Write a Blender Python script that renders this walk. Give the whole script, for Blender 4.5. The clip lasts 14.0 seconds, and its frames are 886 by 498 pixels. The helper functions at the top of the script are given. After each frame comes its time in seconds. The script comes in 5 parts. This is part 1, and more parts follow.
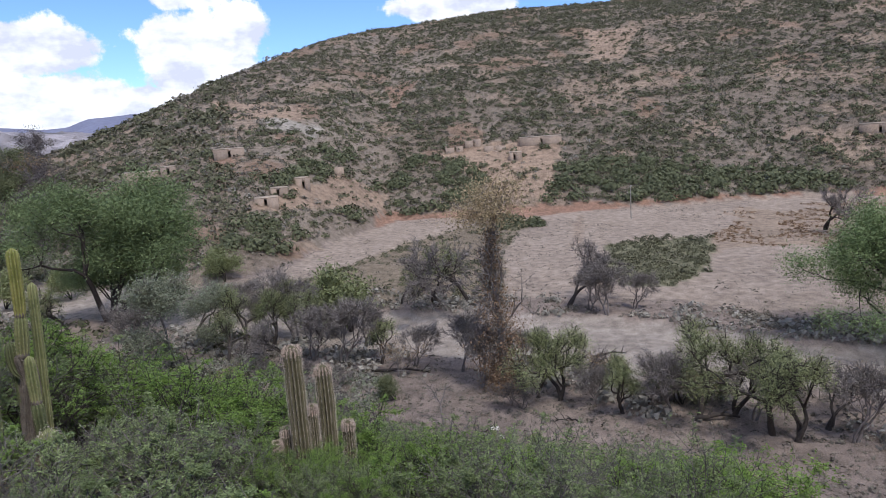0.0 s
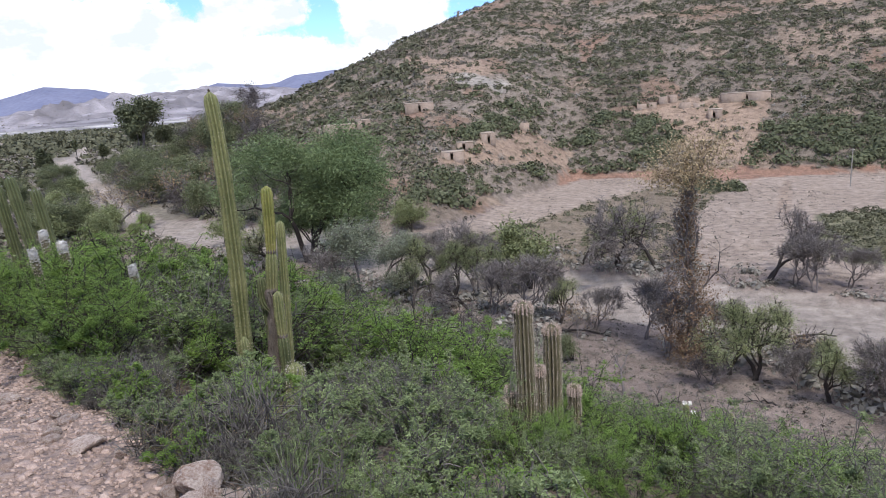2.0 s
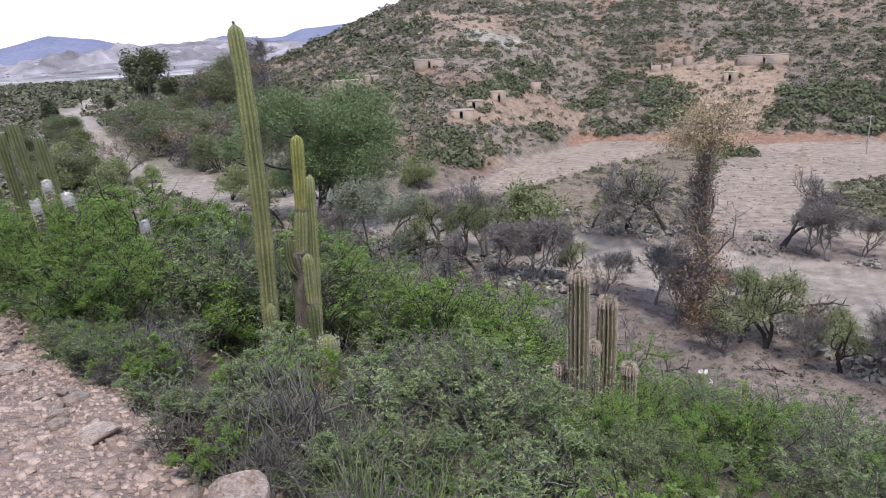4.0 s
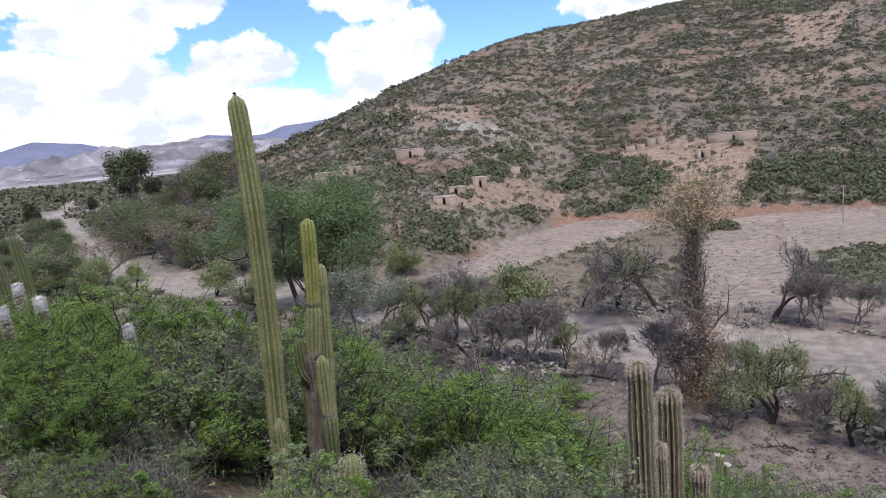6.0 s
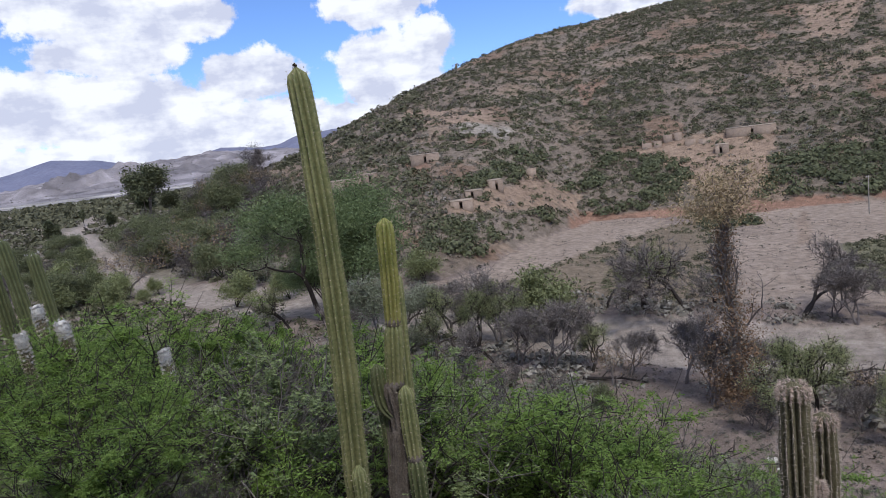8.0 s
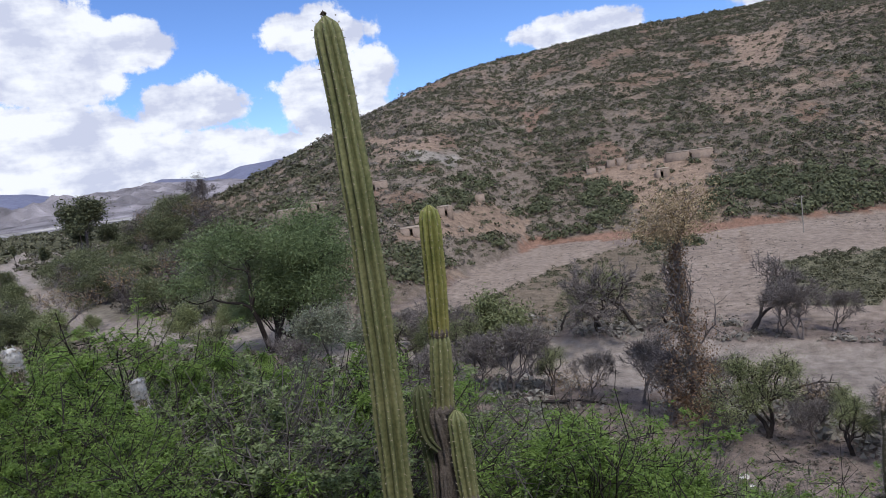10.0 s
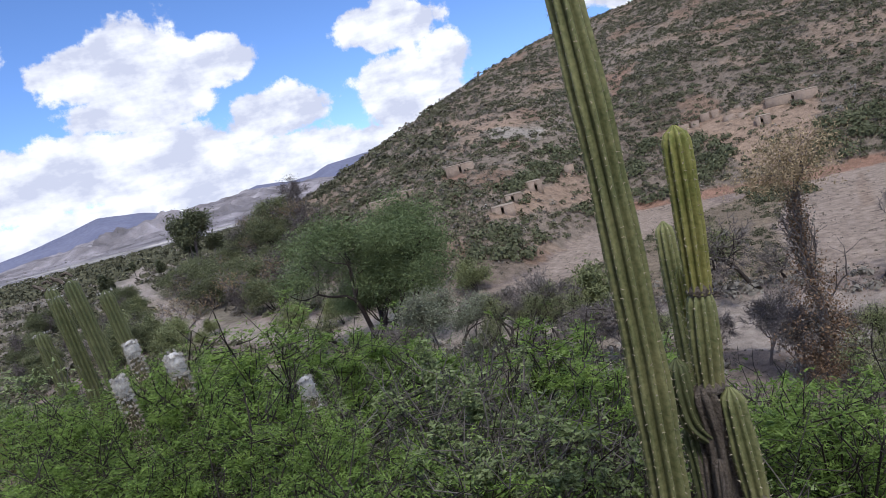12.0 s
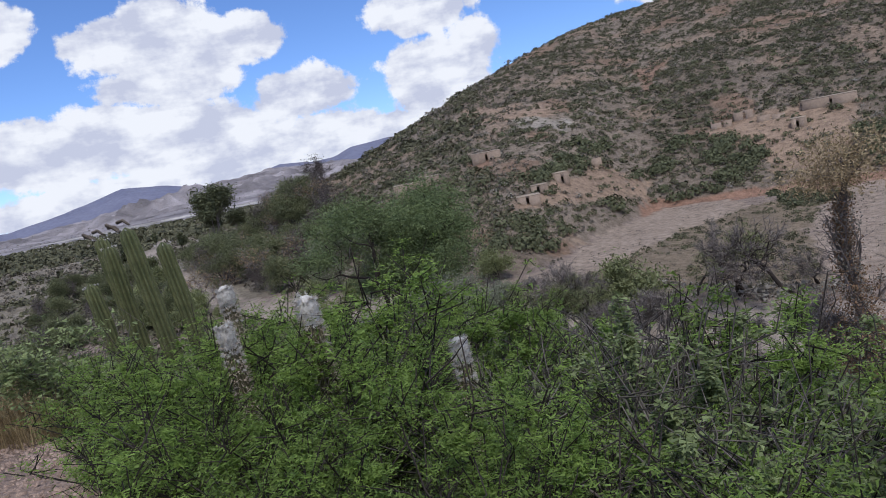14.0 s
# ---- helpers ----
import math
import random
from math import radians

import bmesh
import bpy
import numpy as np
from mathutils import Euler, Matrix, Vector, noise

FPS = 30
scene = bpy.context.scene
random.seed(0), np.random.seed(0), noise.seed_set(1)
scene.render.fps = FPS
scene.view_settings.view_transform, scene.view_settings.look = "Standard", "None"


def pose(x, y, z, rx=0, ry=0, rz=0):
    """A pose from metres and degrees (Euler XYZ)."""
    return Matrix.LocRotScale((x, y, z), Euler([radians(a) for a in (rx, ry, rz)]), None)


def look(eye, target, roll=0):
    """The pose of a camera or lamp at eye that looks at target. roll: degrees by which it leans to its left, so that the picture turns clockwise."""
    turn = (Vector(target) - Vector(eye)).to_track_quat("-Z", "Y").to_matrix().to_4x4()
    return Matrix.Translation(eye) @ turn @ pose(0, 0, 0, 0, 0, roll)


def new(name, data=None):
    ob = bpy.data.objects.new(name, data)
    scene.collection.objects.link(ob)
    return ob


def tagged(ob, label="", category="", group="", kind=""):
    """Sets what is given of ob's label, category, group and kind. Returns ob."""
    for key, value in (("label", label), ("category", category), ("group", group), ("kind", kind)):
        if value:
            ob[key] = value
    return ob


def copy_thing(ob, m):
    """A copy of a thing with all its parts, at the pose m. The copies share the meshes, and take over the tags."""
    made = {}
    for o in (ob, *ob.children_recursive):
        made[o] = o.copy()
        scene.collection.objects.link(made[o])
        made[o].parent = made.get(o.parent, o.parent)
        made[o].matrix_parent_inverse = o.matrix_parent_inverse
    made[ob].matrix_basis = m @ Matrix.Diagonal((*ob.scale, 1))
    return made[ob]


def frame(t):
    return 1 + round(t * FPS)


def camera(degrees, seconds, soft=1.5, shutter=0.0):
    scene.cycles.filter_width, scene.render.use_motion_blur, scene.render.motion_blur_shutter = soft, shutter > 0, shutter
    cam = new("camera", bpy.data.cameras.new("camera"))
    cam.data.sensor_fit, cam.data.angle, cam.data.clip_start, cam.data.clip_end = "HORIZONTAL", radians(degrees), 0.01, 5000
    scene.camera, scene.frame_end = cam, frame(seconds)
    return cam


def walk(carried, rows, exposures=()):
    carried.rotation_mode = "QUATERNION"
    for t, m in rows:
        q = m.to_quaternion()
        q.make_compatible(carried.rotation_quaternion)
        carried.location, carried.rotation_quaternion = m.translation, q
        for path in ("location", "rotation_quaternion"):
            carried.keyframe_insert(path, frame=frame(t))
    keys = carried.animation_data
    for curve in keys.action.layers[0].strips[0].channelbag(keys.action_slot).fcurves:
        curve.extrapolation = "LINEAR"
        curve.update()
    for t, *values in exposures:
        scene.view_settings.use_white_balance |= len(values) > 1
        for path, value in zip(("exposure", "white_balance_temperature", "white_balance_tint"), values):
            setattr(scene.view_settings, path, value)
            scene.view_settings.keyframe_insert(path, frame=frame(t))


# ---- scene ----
cam = camera(66.6, 14.0, soft=0.85)
PATH = [
    (0, (0.573, -0.418, 1.669), (0.591, 1.552, 1.327), -4.0),
    (0.5, (0.289, -0.331, 1.653), (0.251, 1.627, 1.244), -1.7),
    (1, (0.16, -0.24, 1.628), (-0.127, 1.687, 1.176), -0.7),
    (1.5, (-0.003, 0.0, 1.603), (-0.478, 1.888, 1.146), -3.6),
    (2, (-0.274, 0.131, 1.553), (-0.778, 2.018, 1.122), -3.8),
    (2.5, (-0.47, 0.263, 1.531), (-1.014, 2.12, 1.026), -4.6),
    (2.7, (-0.512, 0.366, 1.52), (-1.096, 2.203, 0.986), -4.4),
    (4.8, (-1.171, 1.112, 1.336), (-1.641, 2.98, 0.797), -2.3),
    (5, (-1.19, 1.201, 1.322), (-1.667, 3.082, 0.837), -3.0),
    (5.5, (-1.376, 1.459, 1.255), (-1.789, 3.355, 0.77), -4.8),
    (6, (-1.688, 1.688, 1.236), (-2.16, 3.608, 0.935), -4.9),
    (6.5, (-1.887, 1.981, 1.196), (-2.551, 3.839, 0.867), -7.6),
    (7, (-2.041, 2.325, 1.17), (-2.581, 4.223, 0.842), -4.7),
    (7.2, (-2.136, 2.402, 1.16), (-2.658, 4.304, 0.834), -5.5),
    (9.3, (-3.379, 2.99, 0.976), (-3.878, 4.916, 0.771), -7.9),
    (9.5, (-3.438, 3.068, 0.942), (-3.866, 5.001, 0.659), -7.7),
    (9.9, (-3.529, 3.325, 0.899), (-3.844, 5.286, 0.658), -7.9),
    (10, (-3.542, 3.323, 0.867), (-3.901, 5.278, 0.646), -7.6),
    (10.5, (-3.665, 3.527, 0.846), (-3.841, 5.466, 0.387), -7.5),
    (11, (-3.96, 3.608, 0.866), (-4.21, 5.577, 0.625), -12.2),
    (11.1, (-3.973, 3.657, 0.841), (-4.371, 5.601, 0.587), -13.5),
    (11.5, (-4.171, 3.837, 0.792), (-4.456, 5.796, 0.502), -10.2),
    (12, (-4.47, 3.982, 0.75), (-5.096, 5.868, 0.523), -14.1),
    (12.5, (-4.849, 4.116, 0.67), (-5.364, 6.02, 0.333), -10.6),
    (13, (-5.182, 4.22, 0.646), (-5.834, 6.078, 0.296), -12.7),
    (13.5, (-5.571, 4.492, 0.57), (-6.31, 6.342, 0.395), -14.0),
    (14, (-5.892, 4.611, 0.532), (-6.573, 6.475, 0.282), -11.2),
]
walk(cam, [(t, look(eye, target, roll)) for t, eye, target, roll in PATH],
     [(t, stops, 6200, 10) for t, stops in ((0.0, 0.2), (0.8, 0.42), (1.5, 0.5), (2.7, 0.45), (4.8, 0.72), (5.4, 0.6), (6.2, 0.3), (7.0, 0.15), (9.3, -0.2), (10.0, -0.08), (10.5, 0.55), (11.0, 0.66), (12.0, 0.02), (12.5, 0.08), (13.0, 0.1), (13.5, -0.15), (14.0, -0.2))])

# world: sky with drifting cumulus, a veiled sun
SUN_EL, SUN_AZ = 58.0, 150.0   # degrees; azimuth clockwise from +y
world = bpy.data.worlds.new("sky")
scene.world = world
world.use_nodes = True
wn, wl = world.node_tree.nodes, world.node_tree.links
wn.clear()
w_out = wn.new("ShaderNodeOutputWorld")
w_bg = wn.new("ShaderNodeBackground")
w_sky = wn.new("ShaderNodeTexSky")
w_sky.sky_type = 'NISHITA'
w_sky.sun_disc = False
w_sky.sun_elevation = radians(SUN_EL)
w_sky.sun_rotation = radians(SUN_AZ)
w_sky.altitude = 2500
w_bg.inputs["Strength"].default_value = 0.125
w_co = wn.new("ShaderNodeTexCoord")


def w_math(op, a, b=0.0, c=None):
    k = wn.new("ShaderNodeMath")
    k.operation = op
    for n, v in enumerate((a, b) if c is None else (a, b, c)):
        if isinstance(v, (int, float)):
            k.inputs[n].default_value = v
        else:
            wl.new(v, k.inputs[n])
    return k.outputs[0]


def w_vec(op, a, b):
    k = wn.new("ShaderNodeVectorMath")
    k.operation = op
    wl.new(a, k.inputs[0])
    k.inputs[1].default_value = b
    return k.outputs["Value"] if op == 'LENGTH' else k.outputs["Vector"]


def w_grain(vector, scale, detail, roughness=0.55):
    k = wn.new("ShaderNodeTexNoise")
    k.inputs["Scale"].default_value, k.inputs["Detail"].default_value, k.inputs["Roughness"].default_value = scale, detail, roughness
    wl.new(vector, k.inputs["Vector"])
    return k.outputs["Fac"]


# the sky by bearing and height, in degrees
w_split = wn.new("ShaderNodeSeparateXYZ")
wl.new(w_co.outputs["Generated"], w_split.inputs[0])
w_u = w_math('MULTIPLY', w_math('ARCTAN2', w_math('MULTIPLY', w_split.outputs[0], -1.0), w_split.outputs[1]), 57.296)
w_v = w_math('MULTIPLY', w_math('ARCSINE', w_split.outputs[2]), 57.296)
w_join = wn.new("ShaderNodeCombineXYZ")
wl.new(w_u, w_join.inputs[0])
wl.new(w_v, w_join.inputs[1])
w_uv = w_join.outputs[0]
# cumulus heaps: bearing, height, half width, half height
CLOUDS = ((42.0, 13.0, 4.4, 2.2), (37.6, 13.1, 4.6, 4.0), (32.4, 12.6, 3.8, 2.2), (38.8, 9.9, 6.2, 2.0), (28.9, 7.7, 4.6, 2.4),
          (41.8, 6.1, 10.6, 3.4), (49.0, 5.8, 6.0, 3.0), (34.5, 4.3, 6.4, 3.0), (27.1, 4.0, 5.2, 2.6), (40.0, 1.9, 20.0, 2.4),
          (17.6, 7.0, 5.4, 3.8), (18.2, 12.4, 4.6, 2.3), (21.6, 3.2, 4.4, 2.0), (50.2, 14.8, 3.4, 2.4), (-3.0, 10.0, 6.2, 1.5), (14.4, 9.0, 2.6, 2.3))
w_heap = None
for cu, cv, ca, cb in CLOUDS:
    away = w_vec('MULTIPLY', w_vec('SUBTRACT', w_uv, (cu, cv, 0)), (1 / ca, 1 / cb, 0))
    k = w_math('SUBTRACT', 1.0, w_vec('LENGTH', away, (0, 0, 0)))
    w_heap = k if w_heap is None else w_math('MAXIMUM', w_heap, k)
w_puff = w_grain(w_uv, 0.42, 8.0, 0.6)
# beyond the heaps, scattered cumulus all round
w_else = w_math('MULTIPLY', w_math('SUBTRACT', w_grain(w_uv, 0.06, 5.0), 0.47), 3.0)
w_side = w_math('MINIMUM', w_math('MAXIMUM', w_math('MULTIPLY', w_math('SUBTRACT', w_math('ABSOLUTE', w_math('SUBTRACT', w_u, 24.0)), 33.0), 0.1), w_math('MULTIPLY', w_math('SUBTRACT', w_v, 17.0), 0.15)), 1.0)
w_else = w_math('SUBTRACT', w_else, w_math('SUBTRACT', 1.0, w_math('MAXIMUM', w_side, 0.0)))
w_dense = w_math('ADD', w_math('MAXIMUM', w_heap, w_else), w_math('MULTIPLY', w_math('SUBTRACT', w_puff, 0.5), 1.25))
w_ramp = wn.new("ShaderNodeMapRange")
w_ramp.inputs["From Min"].default_value, w_ramp.inputs["From Max"].default_value = 0.0, 0.2
w_ramp.interpolation_type = 'SMOOTHSTEP'
wl.new(w_dense, w_ramp.inputs["Value"])
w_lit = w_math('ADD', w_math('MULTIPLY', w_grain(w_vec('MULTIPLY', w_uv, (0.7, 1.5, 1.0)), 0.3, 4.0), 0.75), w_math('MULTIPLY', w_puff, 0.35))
w_cloud = wn.new("ShaderNodeValToRGB")
w_cloud.color_ramp.elements[0].position, w_cloud.color_ramp.elements[0].color = 0.46, (5.3, 5.55, 6.75, 1)
w_cloud.color_ramp.elements[1].position, w_cloud.color_ramp.elements[1].color = 0.62, (8.2, 8.3, 8.7, 1)
w_mix = wn.new("ShaderNodeMixRGB")
w_tone = wn.new("ShaderNodeMixRGB")
w_tone.blend_type = 'MULTIPLY'
w_tone.inputs[0].default_value = 1.0
w_tone.inputs[2].default_value = (0.92, 1.12, 1.5, 1)
wl.new(w_lit, w_cloud.inputs["Fac"])
wl.new(w_sky.outputs["Color"], w_tone.inputs[1])
wl.new(w_ramp.outputs["Result"], w_mix.inputs["Fac"])
wl.new(w_tone.outputs["Color"], w_mix.inputs["Color1"])
wl.new(w_cloud.outputs["Color"], w_mix.inputs["Color2"])
wl.new(w_mix.outputs["Color"], w_bg.inputs["Color"])
wl.new(w_bg.outputs["Background"], w_out.inputs["Surface"])

sun = new("sun", bpy.data.lights.new("sun", 'SUN'))
sun.data.energy, sun.data.angle, sun.data.color = 2.4, radians(8), (1.0, 0.95, 0.88)
sun.matrix_world = look((math.sin(radians(SUN_AZ)) * 50, math.cos(radians(SUN_AZ)) * 50, 50 * math.tan(radians(SUN_EL))), (0, 0, 0))

# ---------------------------------------------------------------- materials
def material(name, dark, light, scale=6.0, rough=0.9, bump=0.3, fine=8.0, attr="", island=0.0, each=0.0, metal=0.0, thin=0.0):
    """A rough natural surface: two colours mixed by a coarse and a fine grain, with relief.
    attr: a colour attribute that multiplies it; island, each: how far pieces, or objects, differ in tone; thin: light passing through."""
    m = bpy.data.materials.new(name)
    m.use_nodes = True
    n, l = m.node_tree.nodes, m.node_tree.links
    p = n["Principled BSDF"]
    p.inputs["Roughness"].default_value = rough
    p.inputs["Metallic"].default_value = metal
    p.inputs["Specular IOR Level"].default_value = 0.25
    co = n.new("ShaderNodeTexCoord")
    a, b = n.new("ShaderNodeTexNoise"), n.new("ShaderNodeTexNoise")
    for t, s, d in ((a, scale, 4), (b, scale * fine, 5)):
        t.inputs["Scale"].default_value = s
        t.inputs["Detail"].default_value = d
        t.inputs["Roughness"].default_value = 0.62
        l.new(co.outputs["Object"], t.inputs["Vector"])
    mean = n.new("ShaderNodeMath")
    mean.operation = 'ADD'
    l.new(a.outputs["Fac"], mean.inputs[0])
    l.new(b.outputs["Fac"], mean.inputs[1])
    ramp = n.new("ShaderNodeMapRange")
    ramp.inputs["From Min"].default_value, ramp.inputs["From Max"].default_value = 0.72, 1.28
    l.new(mean.outputs[0], ramp.inputs["Value"])
    mix = n.new("ShaderNodeMixRGB")
    mix.inputs[1].default_value, mix.inputs[2].default_value = (*dark, 1), (*light, 1)
    l.new(ramp.outputs["Result"], mix.inputs[0])
    out = mix.outputs[0]

    def times(colour_socket, amount_socket=None, colour=None):
        k = n.new("ShaderNodeMixRGB")
        k.blend_type = 'MULTIPLY'
        k.inputs[0].default_value = 1.0
        l.new(colour_socket, k.inputs[1])
        l.new(amount_socket, k.inputs[2])
        return k.outputs[0]

    if attr:
        v = n.new("ShaderNodeAttribute")
        v.attribute_name = attr
        out = times(out, v.outputs["Color"])
    for amount, node, socket in ((island, "ShaderNodeNewGeometry", "Random Per Island"), (each, "ShaderNodeObjectInfo", "Random")):
        if amount:
            g = n.new(node)
            r = n.new("ShaderNodeMapRange")
            r.inputs["To Min"].default_value, r.inputs["To Max"].default_value = 1 - amount, 1 + amount
            l.new(g.outputs[socket], r.inputs["Value"])
            out = times(out, r.outputs["Result"])
    l.new(out, p.inputs["Base Color"])
    if bump:
        k = n.new("ShaderNodeBump")
        k.inputs["Strength"].default_value = bump
        k.inputs["Distance"].default_value = 0.25 / scale
        l.new(b.outputs["Fac"], k.inputs["Height"])
        l.new(k.outputs["Normal"], p.inputs["Normal"])
    if thin:
        t = n.new("ShaderNodeBsdfTranslucent")
        l.new(out, t.inputs["Color"])
        s = n.new("ShaderNodeMixShader")
        s.inputs[0].default_value = thin
        l.new(p.outputs[0], s.inputs[1])
        l.new(t.outputs[0], s.inputs[2])
        l.new(s.outputs[0], n["Material Output"].inputs["Surface"])
    return m


GROUND = material("bare_ground", (0.5, 0.485, 0.47), (1.36, 1.34, 1.32), 0.6, 0.95, 0.7, 14.0, attr="soil")
# the blue haze of distance is put into the mountains' colour
HAZED_MOUNTAIN = material("far_mountain", (0.145, 0.152, 0.225), (0.21, 0.218, 0.3), 0.006, 1.0, 0.0)
CACTUS = material("cactus_skin", (0.112, 0.132, 0.06), (0.245, 0.25, 0.13), 5.0, 0.6, 0.25, attr="tone")
LEAF_FEATHER = material("feathery_leaf", (0.155, 0.172, 0.112), (0.285, 0.305, 0.215), 0.3, 0.8, 0.0, 6.0, island=0.35, thin=0.2)
CACTUS_OLD = material("old_cactus_skin", (0.06, 0.076, 0.038), (0.13, 0.142, 0.075), 5.0, 0.6, 0.25, attr="tone")
CACTUS_TOP = material("young_cactus_skin", (0.16, 0.18, 0.055), (0.33, 0.32, 0.125), 5.0, 0.6, 0.25, attr="tone")
DUST_SPINE = material("dusty_spines", (0.38, 0.31, 0.25), (0.6, 0.52, 0.43), 20.0, 0.7, 0.0, island=0.3)
WOOL = material("cactus_wool", (0.4, 0.385, 0.365), (0.7, 0.68, 0.65), 30.0, 0.95, 0.2, island=0.1)
SPINE = material("cactus_spines", (0.3, 0.25, 0.17), (0.52, 0.45, 0.33), 20.0, 0.7, 0.0, island=0.3)
CACTUS_GREY = material("spiny_skin", (0.09, 0.084, 0.055), (0.19, 0.17, 0.118), 6.0, 0.7, 0.3, attr="tone")
PINK_HAIR = material("pinkish_hair", (0.42, 0.32, 0.26), (0.66, 0.54, 0.46), 30.0, 0.95, 0.0, island=0.3)
PALE_SPINE = material("pale_spines", (0.4, 0.35, 0.28), (0.62, 0.56, 0.48), 20.0, 0.7, 0.0, island=0.3)
CORK = material("cactus_cork", (0.085, 0.068, 0.055), (0.21, 0.175, 0.145), 9.0, 0.95, 0.8)
BARK = material("bark", (0.03, 0.025, 0.023), (0.085, 0.07, 0.062), 4.0, 0.95, 0.6)
GREYBARK = material("grey_bark", (0.125, 0.108, 0.104), (0.24, 0.208, 0.195), 3.0, 0.95, 0.5)
LEAF_NEAR = material("thorn_leaf", (0.11, 0.182, 0.036), (0.25, 0.352, 0.088), 1.6, 0.6, 0.0, 6.0, island=0.3, each=0.16, thin=0.34)
LEAF_DULL = material("dull_leaf", (0.13, 0.17, 0.07), (0.275, 0.325, 0.152), 1.6, 0.7, 0.0, 6.0, island=0.4, each=0.2, thin=0.28)
LEAF_TREE = material("tree_leaf", (0.15, 0.172, 0.075), (0.29, 0.312, 0.155), 0.3, 0.7, 0.0, 6.0, island=0.25, each=0.2, thin=0.25)
LEAF_DARK = material("dark_leaf", (0.075, 0.084, 0.045), (0.155, 0.165, 0.09), 0.2, 0.7, 0.0, 6.0, island=0.35, each=0.15, thin=0.2)
LEAF_BIG = material("riverside_leaf", (0.118, 0.165, 0.07), (0.235, 0.295, 0.135), 0.2, 0.75, 0.0, 6.0, island=0.22, each=0.12, thin=0.25)
LEAF_GREY = material("grey_leaf", (0.2, 0.185, 0.16), (0.33, 0.305, 0.26), 0.3, 0.8, 0.0, 6.0, island=0.35, each=0.2, thin=0.2)
LEAF_DEAD = material("dead_leaf", (0.22, 0.14, 0.08), (0.38, 0.28, 0.16), 0.3, 0.8, 0.0, 6.0, island=0.35, thin=0.2)
SCRUB = material("scrub", (0.066, 0.069, 0.04), (0.155, 0.148, 0.09), 0.07, 0.85, 0.0, 8.0, island=0.28)
SCRUB_DRY = material("dry_scrub", (0.105, 0.093, 0.076), (0.205, 0.18, 0.145), 0.15, 0.9, 0.0, 8.0, island=0.3)
SCRUB_DEAD = material("dead_brush", (0.075, 0.064, 0.06), (0.155, 0.132, 0.122), 0.2, 0.9, 0.0, 8.0, island=0.3)
LEAF_OLIVE = material("olive_leaf", (0.1, 0.115, 0.056), (0.19, 0.2, 0.105), 0.2, 0.75, 0.0, 6.0, island=0.25, each=0.2, thin=0.2)
VINE_STRAW = material("dry_creeper_straw", (0.27, 0.205, 0.12), (0.46, 0.37, 0.23), 0.4, 0.85, 0.0, 8.0, island=0.3, thin=0.2)
VINE_BROWN = material("dry_creeper_leaf", (0.16, 0.1, 0.064), (0.3, 0.2, 0.125), 0.4, 0.85, 0.0, 8.0, island=0.3, thin=0.15)
STRAW = material("straw", (0.28, 0.21, 0.11), (0.5, 0.4, 0.24), 4.0, 0.85, 0.0, island=0.35, thin=0.2)
GREYTWIG = material("grey_twig", (0.085, 0.076, 0.068), (0.2, 0.178, 0.16), 4.0, 0.9, 0.0, island=0.35)
ROCK = material("road_rock", (0.3, 0.18, 0.125), (0.74, 0.63, 0.55), 2.6, 0.85, 0.8, 8.0, each=0.2)
PEBBLE = material("pebble", (0.25, 0.175, 0.14), (0.48, 0.365, 0.3), 12.0, 0.9, 0.3, island=0.32)
ADOBE = material("adobe_wall", (0.27, 0.203, 0.157), (0.4, 0.315, 0.25), 0.9, 0.95, 0.6, 7.0, each=0.15)
THATCH = material("mud_roof", (0.3, 0.235, 0.18), (0.44, 0.36, 0.285), 1.5, 0.95, 0.5, 7.0, each=0.15)
DARK = material("dark_opening", (0.02, 0.017, 0.015), (0.04, 0.035, 0.03), 2.0, 1.0, 0.0)
POLE = material("weathered_pole", (0.22, 0.2, 0.18), (0.38, 0.35, 0.32), 3.0, 0.9, 0.3)
FLOWER = material("white_petal", (0.75, 0.72, 0.66), (0.85, 0.83, 0.78), 20.0, 0.7, 0.0)


